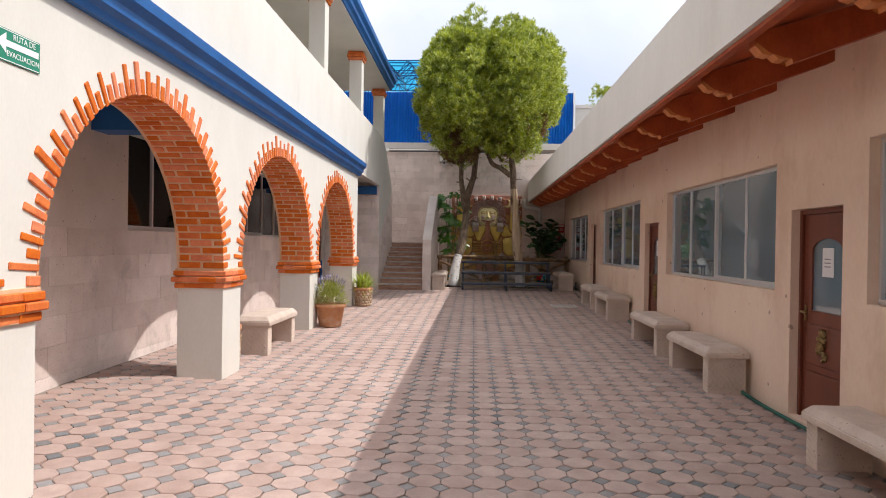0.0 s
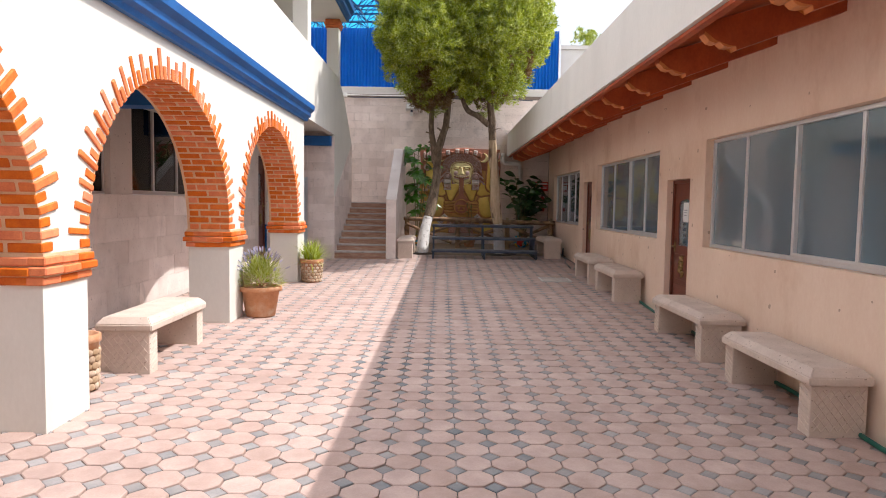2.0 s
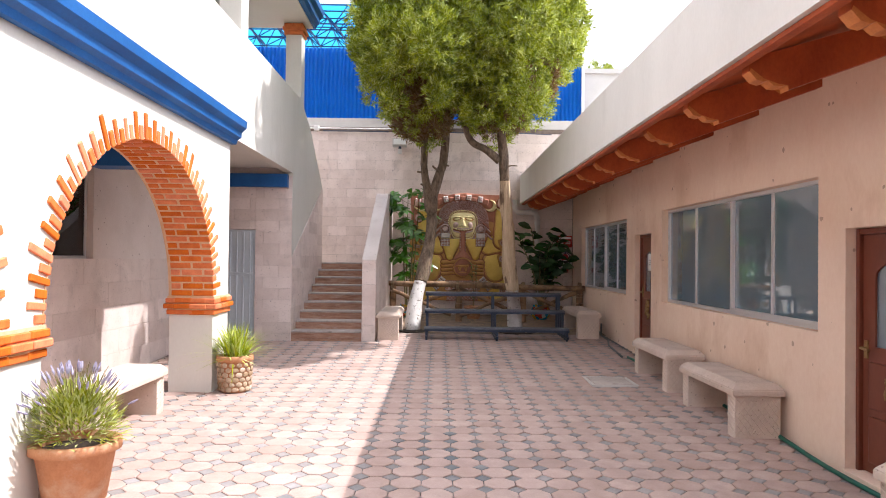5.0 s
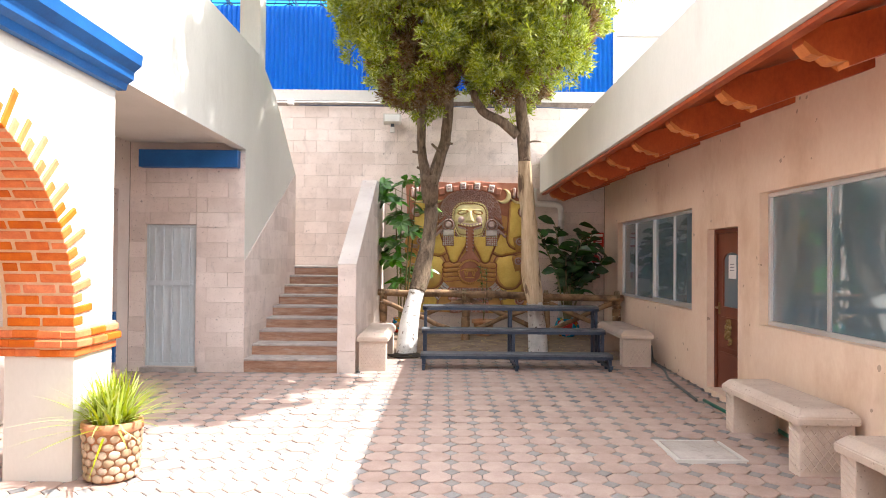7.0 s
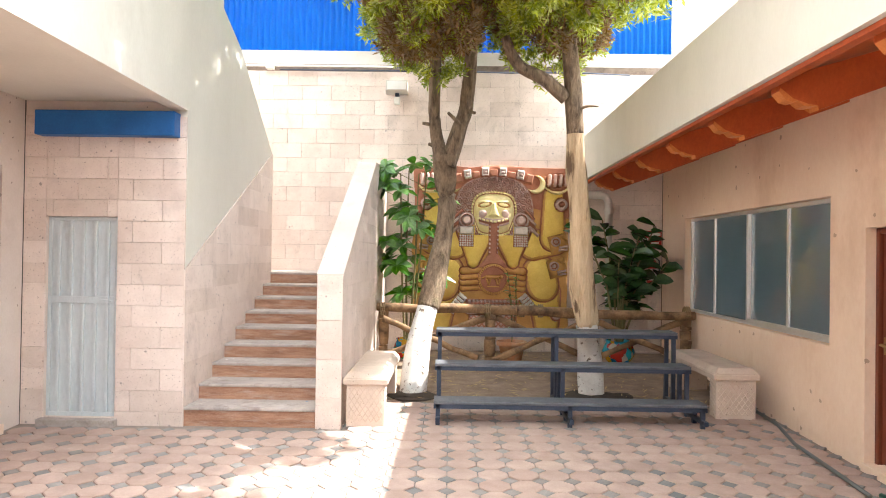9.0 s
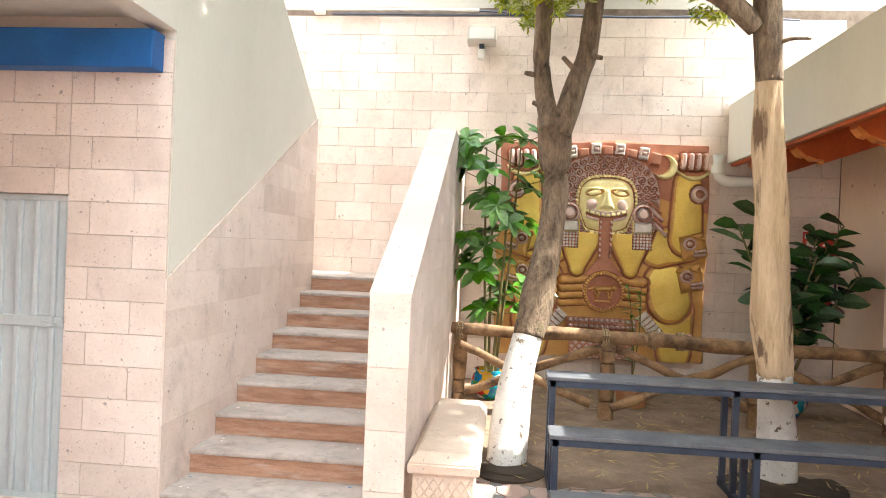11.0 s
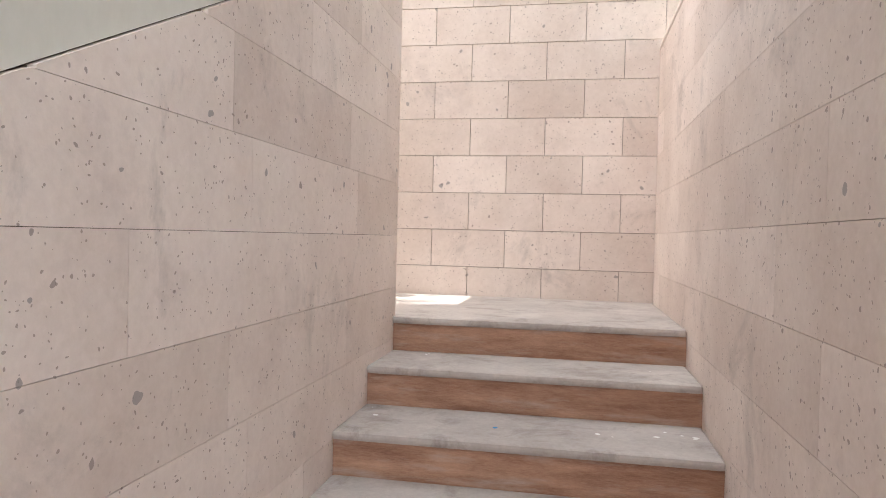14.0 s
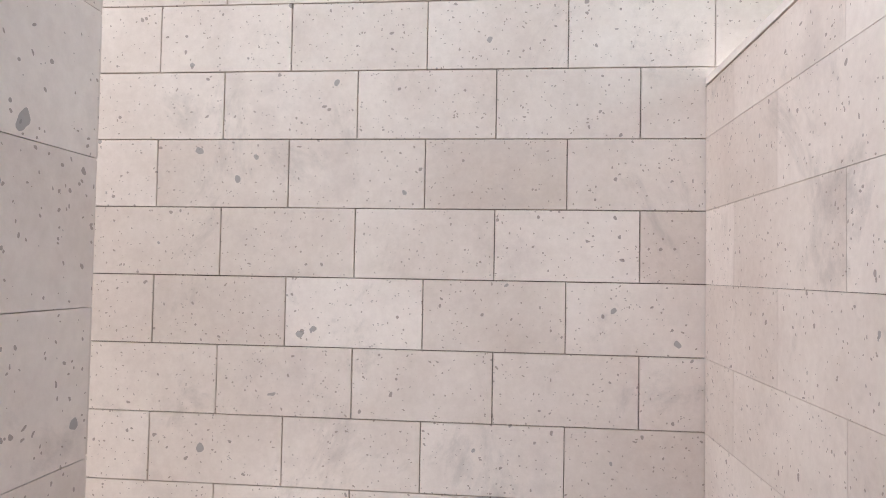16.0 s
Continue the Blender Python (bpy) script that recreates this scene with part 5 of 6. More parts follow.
# ---- relief on the rear wall ----
M_OCHRE = material("ochre_relief", (0.66, 0.44, 0.10), (0.84, 0.62, 0.17), 3, 40, 0.9, bump=0.2, spec=0.15, stain=(0.60, 0.33, 0.12), stain_scale=1.9, stain_at=(0.52, 0.80))
M_RUST = material("rust_relief", (0.33, 0.125, 0.075), (0.50, 0.22, 0.14), 4, 50, 0.75, bump=0.25)
M_MAUVE = material("mauve_relief", (0.44, 0.29, 0.25), (0.64, 0.48, 0.43), 6, 60, 0.8, bump=0.3)
M_CREAM = material("cream_relief", (0.68, 0.56, 0.26), (0.82, 0.72, 0.40), 7, 50, 0.95, bump=0.2, spec=0.1, stain=(0.55, 0.36, 0.16), stain_scale=5, stain_at=(0.58, 0.85))
M_AMBER = material("amber_relief", (0.50, 0.26, 0.09), (0.66, 0.38, 0.13), 4, 50, 0.85, bump=0.2)
M_ASH = material("ash_relief", (0.50, 0.44, 0.41), (0.72, 0.65, 0.60), 8, 60, 0.85, bump=0.35)


def relief():
    """One carved slab: shapes are laid over one another, and each cell takes the paint of the shape on top."""
    x0, x1, z0, z1, nx, nz = -0.76, 1.655, 0.92, 3.475, 310, 320
    cx, cz = 0.485, 2.74
    OCHRE, RUST, MAUVE, CREAM, AMBER, ASH = range(6)

    def shape(u, v):
        h, m = 0.05, RUST if v > 3.02 - 0.3 * abs(u - cx) else AMBER

        def disc(a, b, r):
            return math.hypot(u - a, v - b) - r

        def slab(a, b, w, t, rot=0.0):
            c, s = math.cos(rot), math.sin(rot)
            du, dv = (u - a) * c + (v - b) * s, -(u - a) * s + (v - b) * c
            return max(abs(du) - w, abs(dv) - t)

        def put(d, hh, mm, soft=0.02):
            nonlocal h, m
            if d < 0:
                h, m = 0.05 + hh * math.sqrt(min(1.0, -d / soft)), mm

        def capsule(a, b, r0, r1, hh, paint=OCHRE, rim=AMBER):
            """A rounded limb from a to b, its paint darkening to a creased outline."""
            nonlocal h, m
            ax, az, bx, bz = *a, *b
            k = ((u - ax) * (bx - ax) + (v - az) * (bz - az)) / max(1e-6, (bx - ax) ** 2 + (bz - az) ** 2)
            k = min(1.0, max(0.0, k))
            r = r0 + (r1 - r0) * k
            d = math.hypot(u - ax - (bx - ax) * k, v - az - (bz - az) * k) / r
            wob = 0.05 * noise.noise(Vector((u * 7, v * 7, 2)))
            if d < 1:
                h, m = 0.05 + hh * math.sqrt(1 - d * d), RUST if d > 0.965 else (rim if d > 0.82 + wob else paint)
            elif d < 1 + 0.016 / r:
                h, m = 0.035, RUST

        def curl(a, b, r, turn, hand=1):
            """A spiral groove cut in a raised round boss."""
            nonlocal h, m
            q = math.hypot(u - a, v - b)
            if q < r:
                wave = math.sin(q / r * 11.0 - hand * math.atan2(v - b, u - a) + turn)
                h, m = 0.105 + 0.028 * wave, MAUVE if wave > -0.25 else RUST

        for s in (-1, 1):
            # thigh, raised knee and shin
            capsule((cx + s * 0.80, 1.50), (cx + s * 0.84, 1.04), 0.26, 0.20, 0.09)
            capsule((cx + s * 0.73, 1.82), (cx + s * 0.78, 1.62), 0.27, 0.25, 0.13)
            # raised arm, from the shoulder up to the wrist
            capsule((cx + s * 0.62, 2.26), (cx + s * 0.95, 2.30), 0.24, 0.20, 0.08)
            capsule((cx + s * 0.93, 2.36), (cx + s * 0.93, 3.02), 0.20, 0.16, 0.09)
            # bands of the waist beside the medallion
            for k in range(4):
                capsule((cx + s * 0.15, 1.60 + 0.088 * k), (cx + s * 0.47, 1.575 + 0.088 * k), 0.050, 0.052, 0.06, AMBER)
        # chest, hanging in two drops
        for s in (-1, 1):
            capsule((cx + s * 0.28, 2.42), (cx + s * 0.31, 1.98), 0.30, 0.095, 0.11)
        for s in (-1, 1):
            # fist with its fingers, wristband, crescent and coiled bracelet
            put(slab(cx + s * 0.98, 3.22, 0.19, 0.12), 0.07, RUST, 0.05)
            for k in range(4):
                capsule((cx + s * (0.86 + 0.085 * k), 3.20), (cx + s * (0.87 + 0.085 * k), 3.34), 0.040, 0.036, 0.12, MAUVE, RUST)
            put(max(disc(cx + s * 0.98, 3.28, 0.235), -disc(cx + s * 0.98, 3.33, 0.235), slab(cx + s * 0.98, 3.06, 0.20, 0.12)), 0.11, CREAM, 0.02)
            put(max(disc(cx + s * 0.66, 3.20, 0.145), -disc(cx + s * 0.60, 3.23, 0.115)), 0.10, CREAM, 0.02)
            put(disc(cx + s * 1.05, 2.89, 0.115), 0.09, RUST, 0.03)
            put(disc(cx + s * 1.05, 2.89, 0.095), 0.115, MAUVE, 0.03)
            put(disc(cx + s * 1.05, 2.89, 0.045), 0.125, RUST, 0.02)
            # two small masks at the elbow and the knee
            for a, b in ((1.02, 2.28), (1.00, 1.90)):
                put(slab(cx + s * a, b, 0.15, 0.145, 0.25 * s), 0.07, AMBER, 0.06)
                put(disc(cx + s * (a - 0.05), b + 0.03, 0.075), 0.10, MAUVE, 0.02)
                put(disc(cx + s * (a - 0.05), b + 0.03, 0.048), 0.085, RUST, 0.02)
                put(disc(cx + s * (a - 0.05), b + 0.03, 0.030), 0.115, MAUVE, 0.02)
                put(slab(cx + s * (a + 0.07), b - 0.05, 0.075, 0.020, 0.2 * s), 0.11, MAUVE, 0.02)
                put(slab(cx + s * (a + 0.07), b - 0.095, 0.070, 0.016, 0.1 * s), 0.10, MAUVE, 0.02)
                put(slab(cx + s * (a + 0.06), b + 0.10, 0.08, 0.020, -0.3 * s), 0.10, AMBER, 0.02)
            curl(cx + s * 0.98, 1.17, 0.10, 0.0, s)
        # crest of pale blocks with red gaps between
        for k in range(9):
            a = cx + (k - 4) * 0.138
            put(slab(a, 3.375 - 0.018 * abs(k - 4) + (0.03 if k % 2 else -0.015), 0.058, 0.075, -0.05 * (k - 4)), 0.10, ASH if k % 2 else RUST, 0.015)
            if k % 2:
                put(slab(a, 3.40 - 0.018 * abs(k - 4), 0.034, 0.030, -0.05 * (k - 4)), 0.115, MAUVE, 0.015)
        # arched headdress of curls, ending in flame-like tips
        du, dv = u - cx, v - cz
        square = (abs(du) ** 2.6 + abs(dv * 1.06) ** 2.6) ** (1 / 2.6)
        if square < 0.625 and v > 2.40 + 0.5 * max(0.0, 0.62 - abs(du)) * (abs(du) > 0.30):
            h, m = 0.085, RUST
            if square < 0.61:
                h, m = 0.095, MAUVE
            ang = math.atan2(dv, du)
            for ring in range(3):
                n = 24 + 6 * ring
                k = round(ang / (2 * math.pi / n))
                ca, sa = math.cos(k * 2 * math.pi / n), math.sin(k * 2 * math.pi / n)
                rad = (0.385 + ring * 0.086) / (abs(ca) ** 2.6 + abs(sa * 1.06) ** 2.6) ** (1 / 2.6)
                curl(cx + rad * ca, cz + rad * sa, 0.050, k * 1.3 + ring, 1 if k % 2 else -1)
        for k in range(4):
            for s in (-1, 1):
                put(slab(cx + s * (0.56 + 0.022 * k), 2.72 - 0.085 * k, 0.105, 0.026, -0.75 * s), 0.10, MAUVE if k % 2 else RUST, 0.02)
        # face in a beaded cream border
        face = (abs(du / 0.315) ** 3.0 + abs((v - 2.745) / (0.30 if v > 2.745 else 0.315)) ** 3.0) ** (1 / 3.0)
        if v < 2.70:
            face = max(face, abs(du) / (0.315 - 0.38 * (2.70 - v)))
        if face < 1.13:
            h, m = 0.125 + 0.012 * math.sin(math.atan2(v - cz, du) * 46), CREAM
        if face < 1.03:
            h, m = 0.075, RUST
        if face < 1.0:
            h, m = 0.085 + 0.085 * math.sqrt(1 - face ** 2.5), CREAM
            base = h
            for s in (-1, 1):
                eye = math.hypot((du - s * 0.145) / 0.075, (v - 2.872 + 0.15 * s * (du - s * 0.145)) / 0.030)
                if eye < 1.45:
                    h, m = base - 0.022, AMBER if eye > 1.12 else RUST
                if eye < 1.0:
                    h, m = base + 0.010 * math.sqrt(1 - eye * eye), CREAM
                brow = math.hypot((du - s * 0.145) / 0.105, (v - 2.925 + 0.8 * (du - s * 0.145) ** 2) / 0.017)
                if brow < 1:
                    h, m = base + 0.022 * math.sqrt(1 - brow * brow), CREAM
                cheek = math.hypot(du - s * 0.175, v - 2.735) / 0.062
                if cheek < 1:
                    h, m = base + 0.018 * math.sqrt(1 - cheek * cheek), MAUVE
            wing = 0.032 + 0.050 * max(0.0, (2.83 - v) / 0.13)
            if abs(du) < wing and 2.69 < v < 2.90:
                h, m = base + 0.065 * math.sqrt(1 - (du / wing) ** 2) * min(1.0, (v - 2.685) / 0.03), CREAM
            # wide grin: upper lip, teeth, dark gap, lower lip
            lip = v - 2.585 - 0.9 * du * du
            if abs(du) < 0.235:
                if abs(lip - 0.005) < 0.062:
                    h, m = base + 0.012, MAUVE
                if 0.010 < lip < 0.042:
                    tooth = math.sin(du * 105) > -0.65
                    h, m = base + (0.022 if tooth else 0.0), CREAM if tooth else MAUVE
                if -0.022 < lip < 0.010:
                    h, m = base - 0.035, RUST
        # ear discs, pendants and beaded fringe
        for s in (-1, 1):
            a = cx + s * 0.425
            put(disc(a, 2.635, 0.125), 0.12, MAUVE, 0.03)
            put(disc(a, 2.635, 0.090), 0.085, RUST, 0.01)
            put(disc(a, 2.635, 0.078), 0.125, MAUVE, 0.03)
            put(slab(a, 2.475, 0.108, 0.062), 0.11, ASH, 0.015)
            put(slab(a, 2.31, 0.112, 0.095), 0.075, RUST, 0.02)
            if abs(u - a) < 0.11 and 2.22 < v < 2.405:
                q = math.hypot((u - a + 0.11) % 0.0367 - 0.0183, (v - 2.22) % 0.0370 - 0.0185)
                if q < 0.0155:
                    h, m = 0.135, ASH
        # tongue, spreading into the medallion
        spread = 0.078 + 0.11 * max(0.0, (2.10 - v) / 0.14) if v > 1.90 else 0.0
        if abs(du) < spread and v < 2.575:
            h, m = 0.135 - 0.03 * (abs(du) / spread) ** 3, RUST
            if abs(abs(du) - 0.062) < 0.012 and v > 2.10 and math.sin(v * 95) > 0.2:
                h, m = 0.15, MAUVE
        put(disc(cx + 0.005, 1.715, 0.245), 0.12, RUST, 0.03)
        q = math.hypot(u - cx - 0.005, v - 1.715)
        if 0.205 < q < 0.238:
            h, m = 0.155 + 0.012 * math.sin(math.atan2(v - 1.715, u - cx) * 40), AMBER
        if q < 0.198:
            h, m = 0.105, RUST
        put(slab(cx + 0.005, 1.745, 0.105, 0.030), 0.095, AMBER, 0.02)
        put(slab(cx - 0.135, 1.745, 0.045, 0.014, 0.4), 0.085, AMBER, 0.01)
        put(disc(cx + 0.125, 1.752, 0.036), 0.10, AMBER, 0.02)
        for a, lean in ((-0.085, 0.35), (-0.05, -0.25), (0.06, 0.25), (0.095, -0.2)):
            put(slab(cx + a, 1.675, 0.014, 0.050, lean), 0.09, AMBER, 0.01)
        put(slab(cx, 1.600, 0.095, 0.012), 0.085, AMBER, 0.01)
        # belt of beads, patterned skirt and feathered side pieces
        for s in (-1, 1):
            put(slab(cx + s * 0.56, 1.33, 0.075, 0.17, 0.70 * s), 0.10, ASH, 0.02)
            for k in range(5):
                put(slab(cx + s * (0.50 + 0.035 * k), 1.42 - 0.045 * k, 0.070, 0.006, 0.70 * s), 0.085, RUST, 0.005)
        put(slab(cx, 1.335, 0.42, 0.072), 0.105, RUST, 0.02)
        for w in (1.372, 1.308):
            k = round((u - cx) / 0.060)
            if abs(k) < 7:
                put(disc(cx + k * 0.060, w, 0.026), 0.135, MAUVE, 0.02)
        put(slab(cx, 1.215, 0.42, 0.045), 0.10, RUST, 0.01)
        if abs(u - cx) < 0.41 and 1.175 < v < 1.255:
            tri = abs(((u - cx) % 0.105) - 0.0525) / 0.0525
            if tri * 0.075 > v - 1.178:
                h, m = 0.15, MAUVE
        put(slab(cx, 1.04, 0.38, 0.125), 0.09, RUST, 0.02)
        if abs(u - cx) < 0.37 and 0.93 < v < 1.155:
            a, b = (u - cx + v) % 0.085, (u - cx - v) % 0.085
            if 0.015 < a < 0.070 and 0.015 < b < 0.070:
                h, m = 0.145, MAUVE
        return h, m

    bm = bmesh.new()
    grid, cols = [], []
    for j in range(nz + 1):
        row, cr_ = [], []
        for i in range(nx + 1):
            u, v = x0 + (x1 - x0) * i / nx, z0 + (z1 - z0) * j / nz
            edge = 0.05 * noise.noise(Vector((u * 2.5, v * 2.5, 4)))
            h, m = shape(u, v)
            uu = u + (edge if i in (0, nx) else 0)
            vv = v + (edge if j in (0, nz) else 0)
            row.append(bm.verts.new((uu, -h - 0.006 * noise.noise(Vector((u * 9, v * 9, 1))), vv)))
            cr_.append(m)
        grid.append(row)
        cols.append(cr_)
    for j in range(nz):
        for i in range(nx):
            f = bm.faces.new((grid[j][i], grid[j][i + 1], grid[j + 1][i + 1], grid[j + 1][i]))
            f.material_index = cols[j][i]
            f.smooth = True
    rim = [grid[0][i] for i in range(nx + 1)] + [grid[j][nx] for j in range(1, nz + 1)] + [grid[nz][i] for i in range(nx - 1, -1, -1)] + [grid[j][0] for j in range(nz - 1, 0, -1)]
    low = [bm.verts.new((v.co.x, 0.0, v.co.z)) for v in rim]
    for k in range(len(rim)):
        f = bm.faces.new((rim[k], low[k], low[(k + 1) % len(rim)], rim[(k + 1) % len(rim)]))
        f.material_index = 1
    me = bpy.data.meshes.new("wall_relief")
    bm.normal_update()
    bm.to_mesh(me)
    bm.free()
    for m in (M_OCHRE, M_RUST, M_MAUVE, M_CREAM, M_AMBER, M_ASH):
        me.materials.append(m)
    ob = new("wall_relief", me)
    ob.location = (0, BACK - 0.004, 0)
    return tagged(ob, "painted ochre and rust stone relief of an ancient figure", "relief")


relief()

# ---- blue sheeting and canopy beyond the rear wall ----
M_SHEET = material("blue_sheeting", (0.005, 0.135, 0.47), (0.010, 0.19, 0.62), 1.2, 30, 0.45, bump=0.02)
M_SHEET_EDGE = plain("white_sheet_edge", (0.75, 0.78, 0.8), 0.6)
M_CANOPY = plain("translucent_canopy", (0.03, 0.30, 0.52), 0.5)
nt = M_CANOPY.node_tree
tl = nt.nodes.new("ShaderNodeBsdfTranslucent")
tl.inputs[0].default_value = (0.03, 0.30, 0.52, 1)
mx = nt.nodes.new("ShaderNodeMixShader")
mx.inputs[0].default_value = 0.75
nt.links.new(nt.nodes["Principled BSDF"].outputs[0], mx.inputs[1])
nt.links.new(tl.outputs[0], mx.inputs[2])
nt.links.new(mx.outputs[0], nt.nodes["Material Output"].inputs[0])


def corrugated(bm, a, b, z0, z1, pitch=0.10, amp=0.022):
    a, b = Vector(a), Vector(b)
    d = (b - a).normalized()
    nrm = Vector((-d.y, d.x, 0))
    n = int((b - a).length / pitch * 4)
    prev = None
    for i in range(n + 1):
        p = a + d * (b - a).length * i / n + nrm * amp * (0, 1, 0, -1)[i % 4]
        cur = [bm.verts.new((p.x, p.y, z)) for z in (z0, z1)]
        if prev:
            bm.faces.new((prev[0], cur[0], cur[1], prev[1]))
        prev = cur
    return bm


sh = thing("sheet_wall", 0, 24.2, 5.3, "tall bright blue corrugated sheet wall above the rear wall", "sheeting")
for nm, a, b in (("sheet", (-5.6, 24.2, 0), (3.45, 24.2, 0)),):
    bm = corrugated(bmesh.new(), a, b, 5.30, 7.18)
    bmesh.ops.solidify(bm, geom=bm.faces[:], thickness=0.004)
    bmesh.ops.translate(bm, verts=bm.verts[:], vec=(0, -24.2, -5.3))
    part(nm, bm, M_SHEET, sh)
    bm = corrugated(bmesh.new(), a, b, 5.285, 5.32)
    bmesh.ops.solidify(bm, geom=bm.faces[:], thickness=0.05)
    bmesh.ops.translate(bm, verts=bm.verts[:], vec=(0, -24.22, -5.3))
    part("edge_flashing", bm, M_SHEET_EDGE, sh, "white zigzag sheet edge")
part("post", boxed(3.46, 3.52, -0.05, 0.03, 0.0, 1.95), M_SHEET_EDGE, sh)
part("ledge", boxed(-5.6, 3.45, -0.37, 0.10, -0.06, -0.014), M_GREY, sh)
cn = thing("canopy", -3.6, 27.1, 8.35, "light blue translucent canopy on a blue steel space frame", "canopy")
bm = bmesh.new()
prev = None
for i in range(13):
    y = -2.5 + 5.2 * i / 12
    z = 0.10 + 0.30 * math.sin(math.pi * i / 12)
    cur = [bm.verts.new((x, y, z)) for x in (-3.0, 4.4)]
    if prev:
        bm.faces.new((*prev, *cur[::-1]))
    prev = cur
part("canopy_sheet", bm, M_CANOPY, cn, "light blue translucent roof sheet")
M_TRUSS = plain("navy_steel", (0.012, 0.05, 0.17), 0.5)
nx_, ny_ = 9, 6
def tp(i, j):
    y = -2.5 + 5.2 * j / ny_
    return Vector((-3.0 + 7.4 * i / nx_, y, 0.07 + 0.30 * math.sin(math.pi * j / ny_)))
def bp_(i, j):
    a = (tp(i, j) + tp(i + 1, j + 1)) / 2
    a.z -= 0.42
    return a
def strut(name, a, b, r=0.02):
    part(name, tube(bmesh.new(), [a, b], r, 5), M_TRUSS, cn)
for i in range(nx_ + 1):
    for j in range(ny_ + 1):
        if i < nx_:
            strut("chord", tp(i, j), tp(i + 1, j))
        if j < ny_:
            strut("chord", tp(i, j), tp(i, j + 1))
        if i < nx_ and j < ny_:
            for p in (tp(i, j), tp(i + 1, j), tp(i, j + 1), tp(i + 1, j + 1)):
                strut("diagonal", bp_(i, j), p, 0.016)
            if i < nx_ - 1:
                strut("chord", bp_(i, j), bp_(i + 1, j))
            if j < ny_ - 1:
                strut("chord", bp_(i, j), bp_(i, j + 1))
for x in (-2.9, 2.2):
    part("post", tube(bmesh.new(), [(x, 2.55, 0.1), (x, 2.55, -7.9)], 0.06, 8), M_TRUSS, cn)
# neighbouring block and a far tree top
nb = thing("neighbour_building", 6.3, 27.5, 0.2, "plain pale plastered neighbour building behind the roof", "building")
part("wall", boxed(-2.9, 5, -3.0, 3, 0, 6.5), M_GREY, nb)
part("roof", boxed(-2.95, 5.05, -3.05, 3.05, 6.502, 6.62), M_GREY, nb)
ft = thing("far_tree", 6.8, 34, 0.2, "distant tree top showing above the roofs", "tree")
limb("trunk", ft, [(6.8, 34, 0.2), (6.7, 34, 4.0), (6.6, 34, 8.5)], [0.25, 0.2, 0.05], M_BARK)
crown("far_crown", M_CYPRESS, ft, (6.6, 34, 8.3), (1.2, 1.1, 1.4), 60, 16, 26, 30, 6.0)

# ---- flecks of blue and white paint spilt on the stairs ----
M_FLECK = plain("blue_paint_fleck", (0.03, 0.22, 0.50), 0.6)
M_FLECK_PALE = plain("pale_paint_fleck", (0.75, 0.73, 0.70), 0.7)
spill = thing("paint_flecks", -2.0, 19.3, 0.70, "dried blue and pale paint flecks on the stairs", "paint stain", kind="stuff")
for nm_, mat_, count, seed_ in (("blue_fleck", M_FLECK, 14, 4), ("pale_fleck", M_FLECK_PALE, 46, 8)):
    rr = random.Random(seed_)
    bm = bmesh.new()
    for k in range(count):
        st = rr.randrange(8)
        x_ = rr.choice((rr.uniform(-2.65, -1.5), rr.uniform(-2.67, -2.5), rr.uniform(-1.62, -1.48)))
        y_ = STAIR_Y + TREAD * (st + rr.uniform(0.25, 0.85))
        z_ = 1.813 - 0.15 * (8 - st) + 0.004
        s_ = rr.uniform(0.004, 0.015)
        ring_ = [bm.verts.new((x_ + 2.0 + s_ * rr.uniform(0.6, 1.1) * math.cos(a * 0.9), y_ - 19.3 + s_ * rr.uniform(0.6, 1.1) * math.sin(a * 0.9), z_ - 0.70)) for a in range(7)]
        bm.faces.new(ring_)
    part(nm_, bm, mat_, spill)

# ---- brick arches: voussoirs with long tips between, and brick pier caps ----
def brick_mesh(name, ln, th, dp):
    """A brick: ln along its radius from 0, th thick, dp deep along x from 0 to -dp."""
    bm = boxed(-dp, 0, -th / 2, th / 2, 0, ln, bevel=0)
    bmesh.ops.bevel(bm, geom=bm.edges[:], offset=0.006, segments=1, affect="EDGES")
    return mesh_of(name, bm, M_BRICK)


TH = 0.062
B_SHORT, B_LONG, B_IN, B_HALF = brick_mesh("brick_short", 0.125, TH, 0.230), brick_mesh("brick_long", 0.255, TH * 0.86, 0.110), brick_mesh("brick_inner", 0.11, TH, 0.232), brick_mesh("brick_half", 0.11, TH, 0.105)
rb = random.Random(2)


def piece(name, me, parent, m):
    ob = new(name, me)
    ob.parent = parent
    ob.matrix_basis = m
    return ob


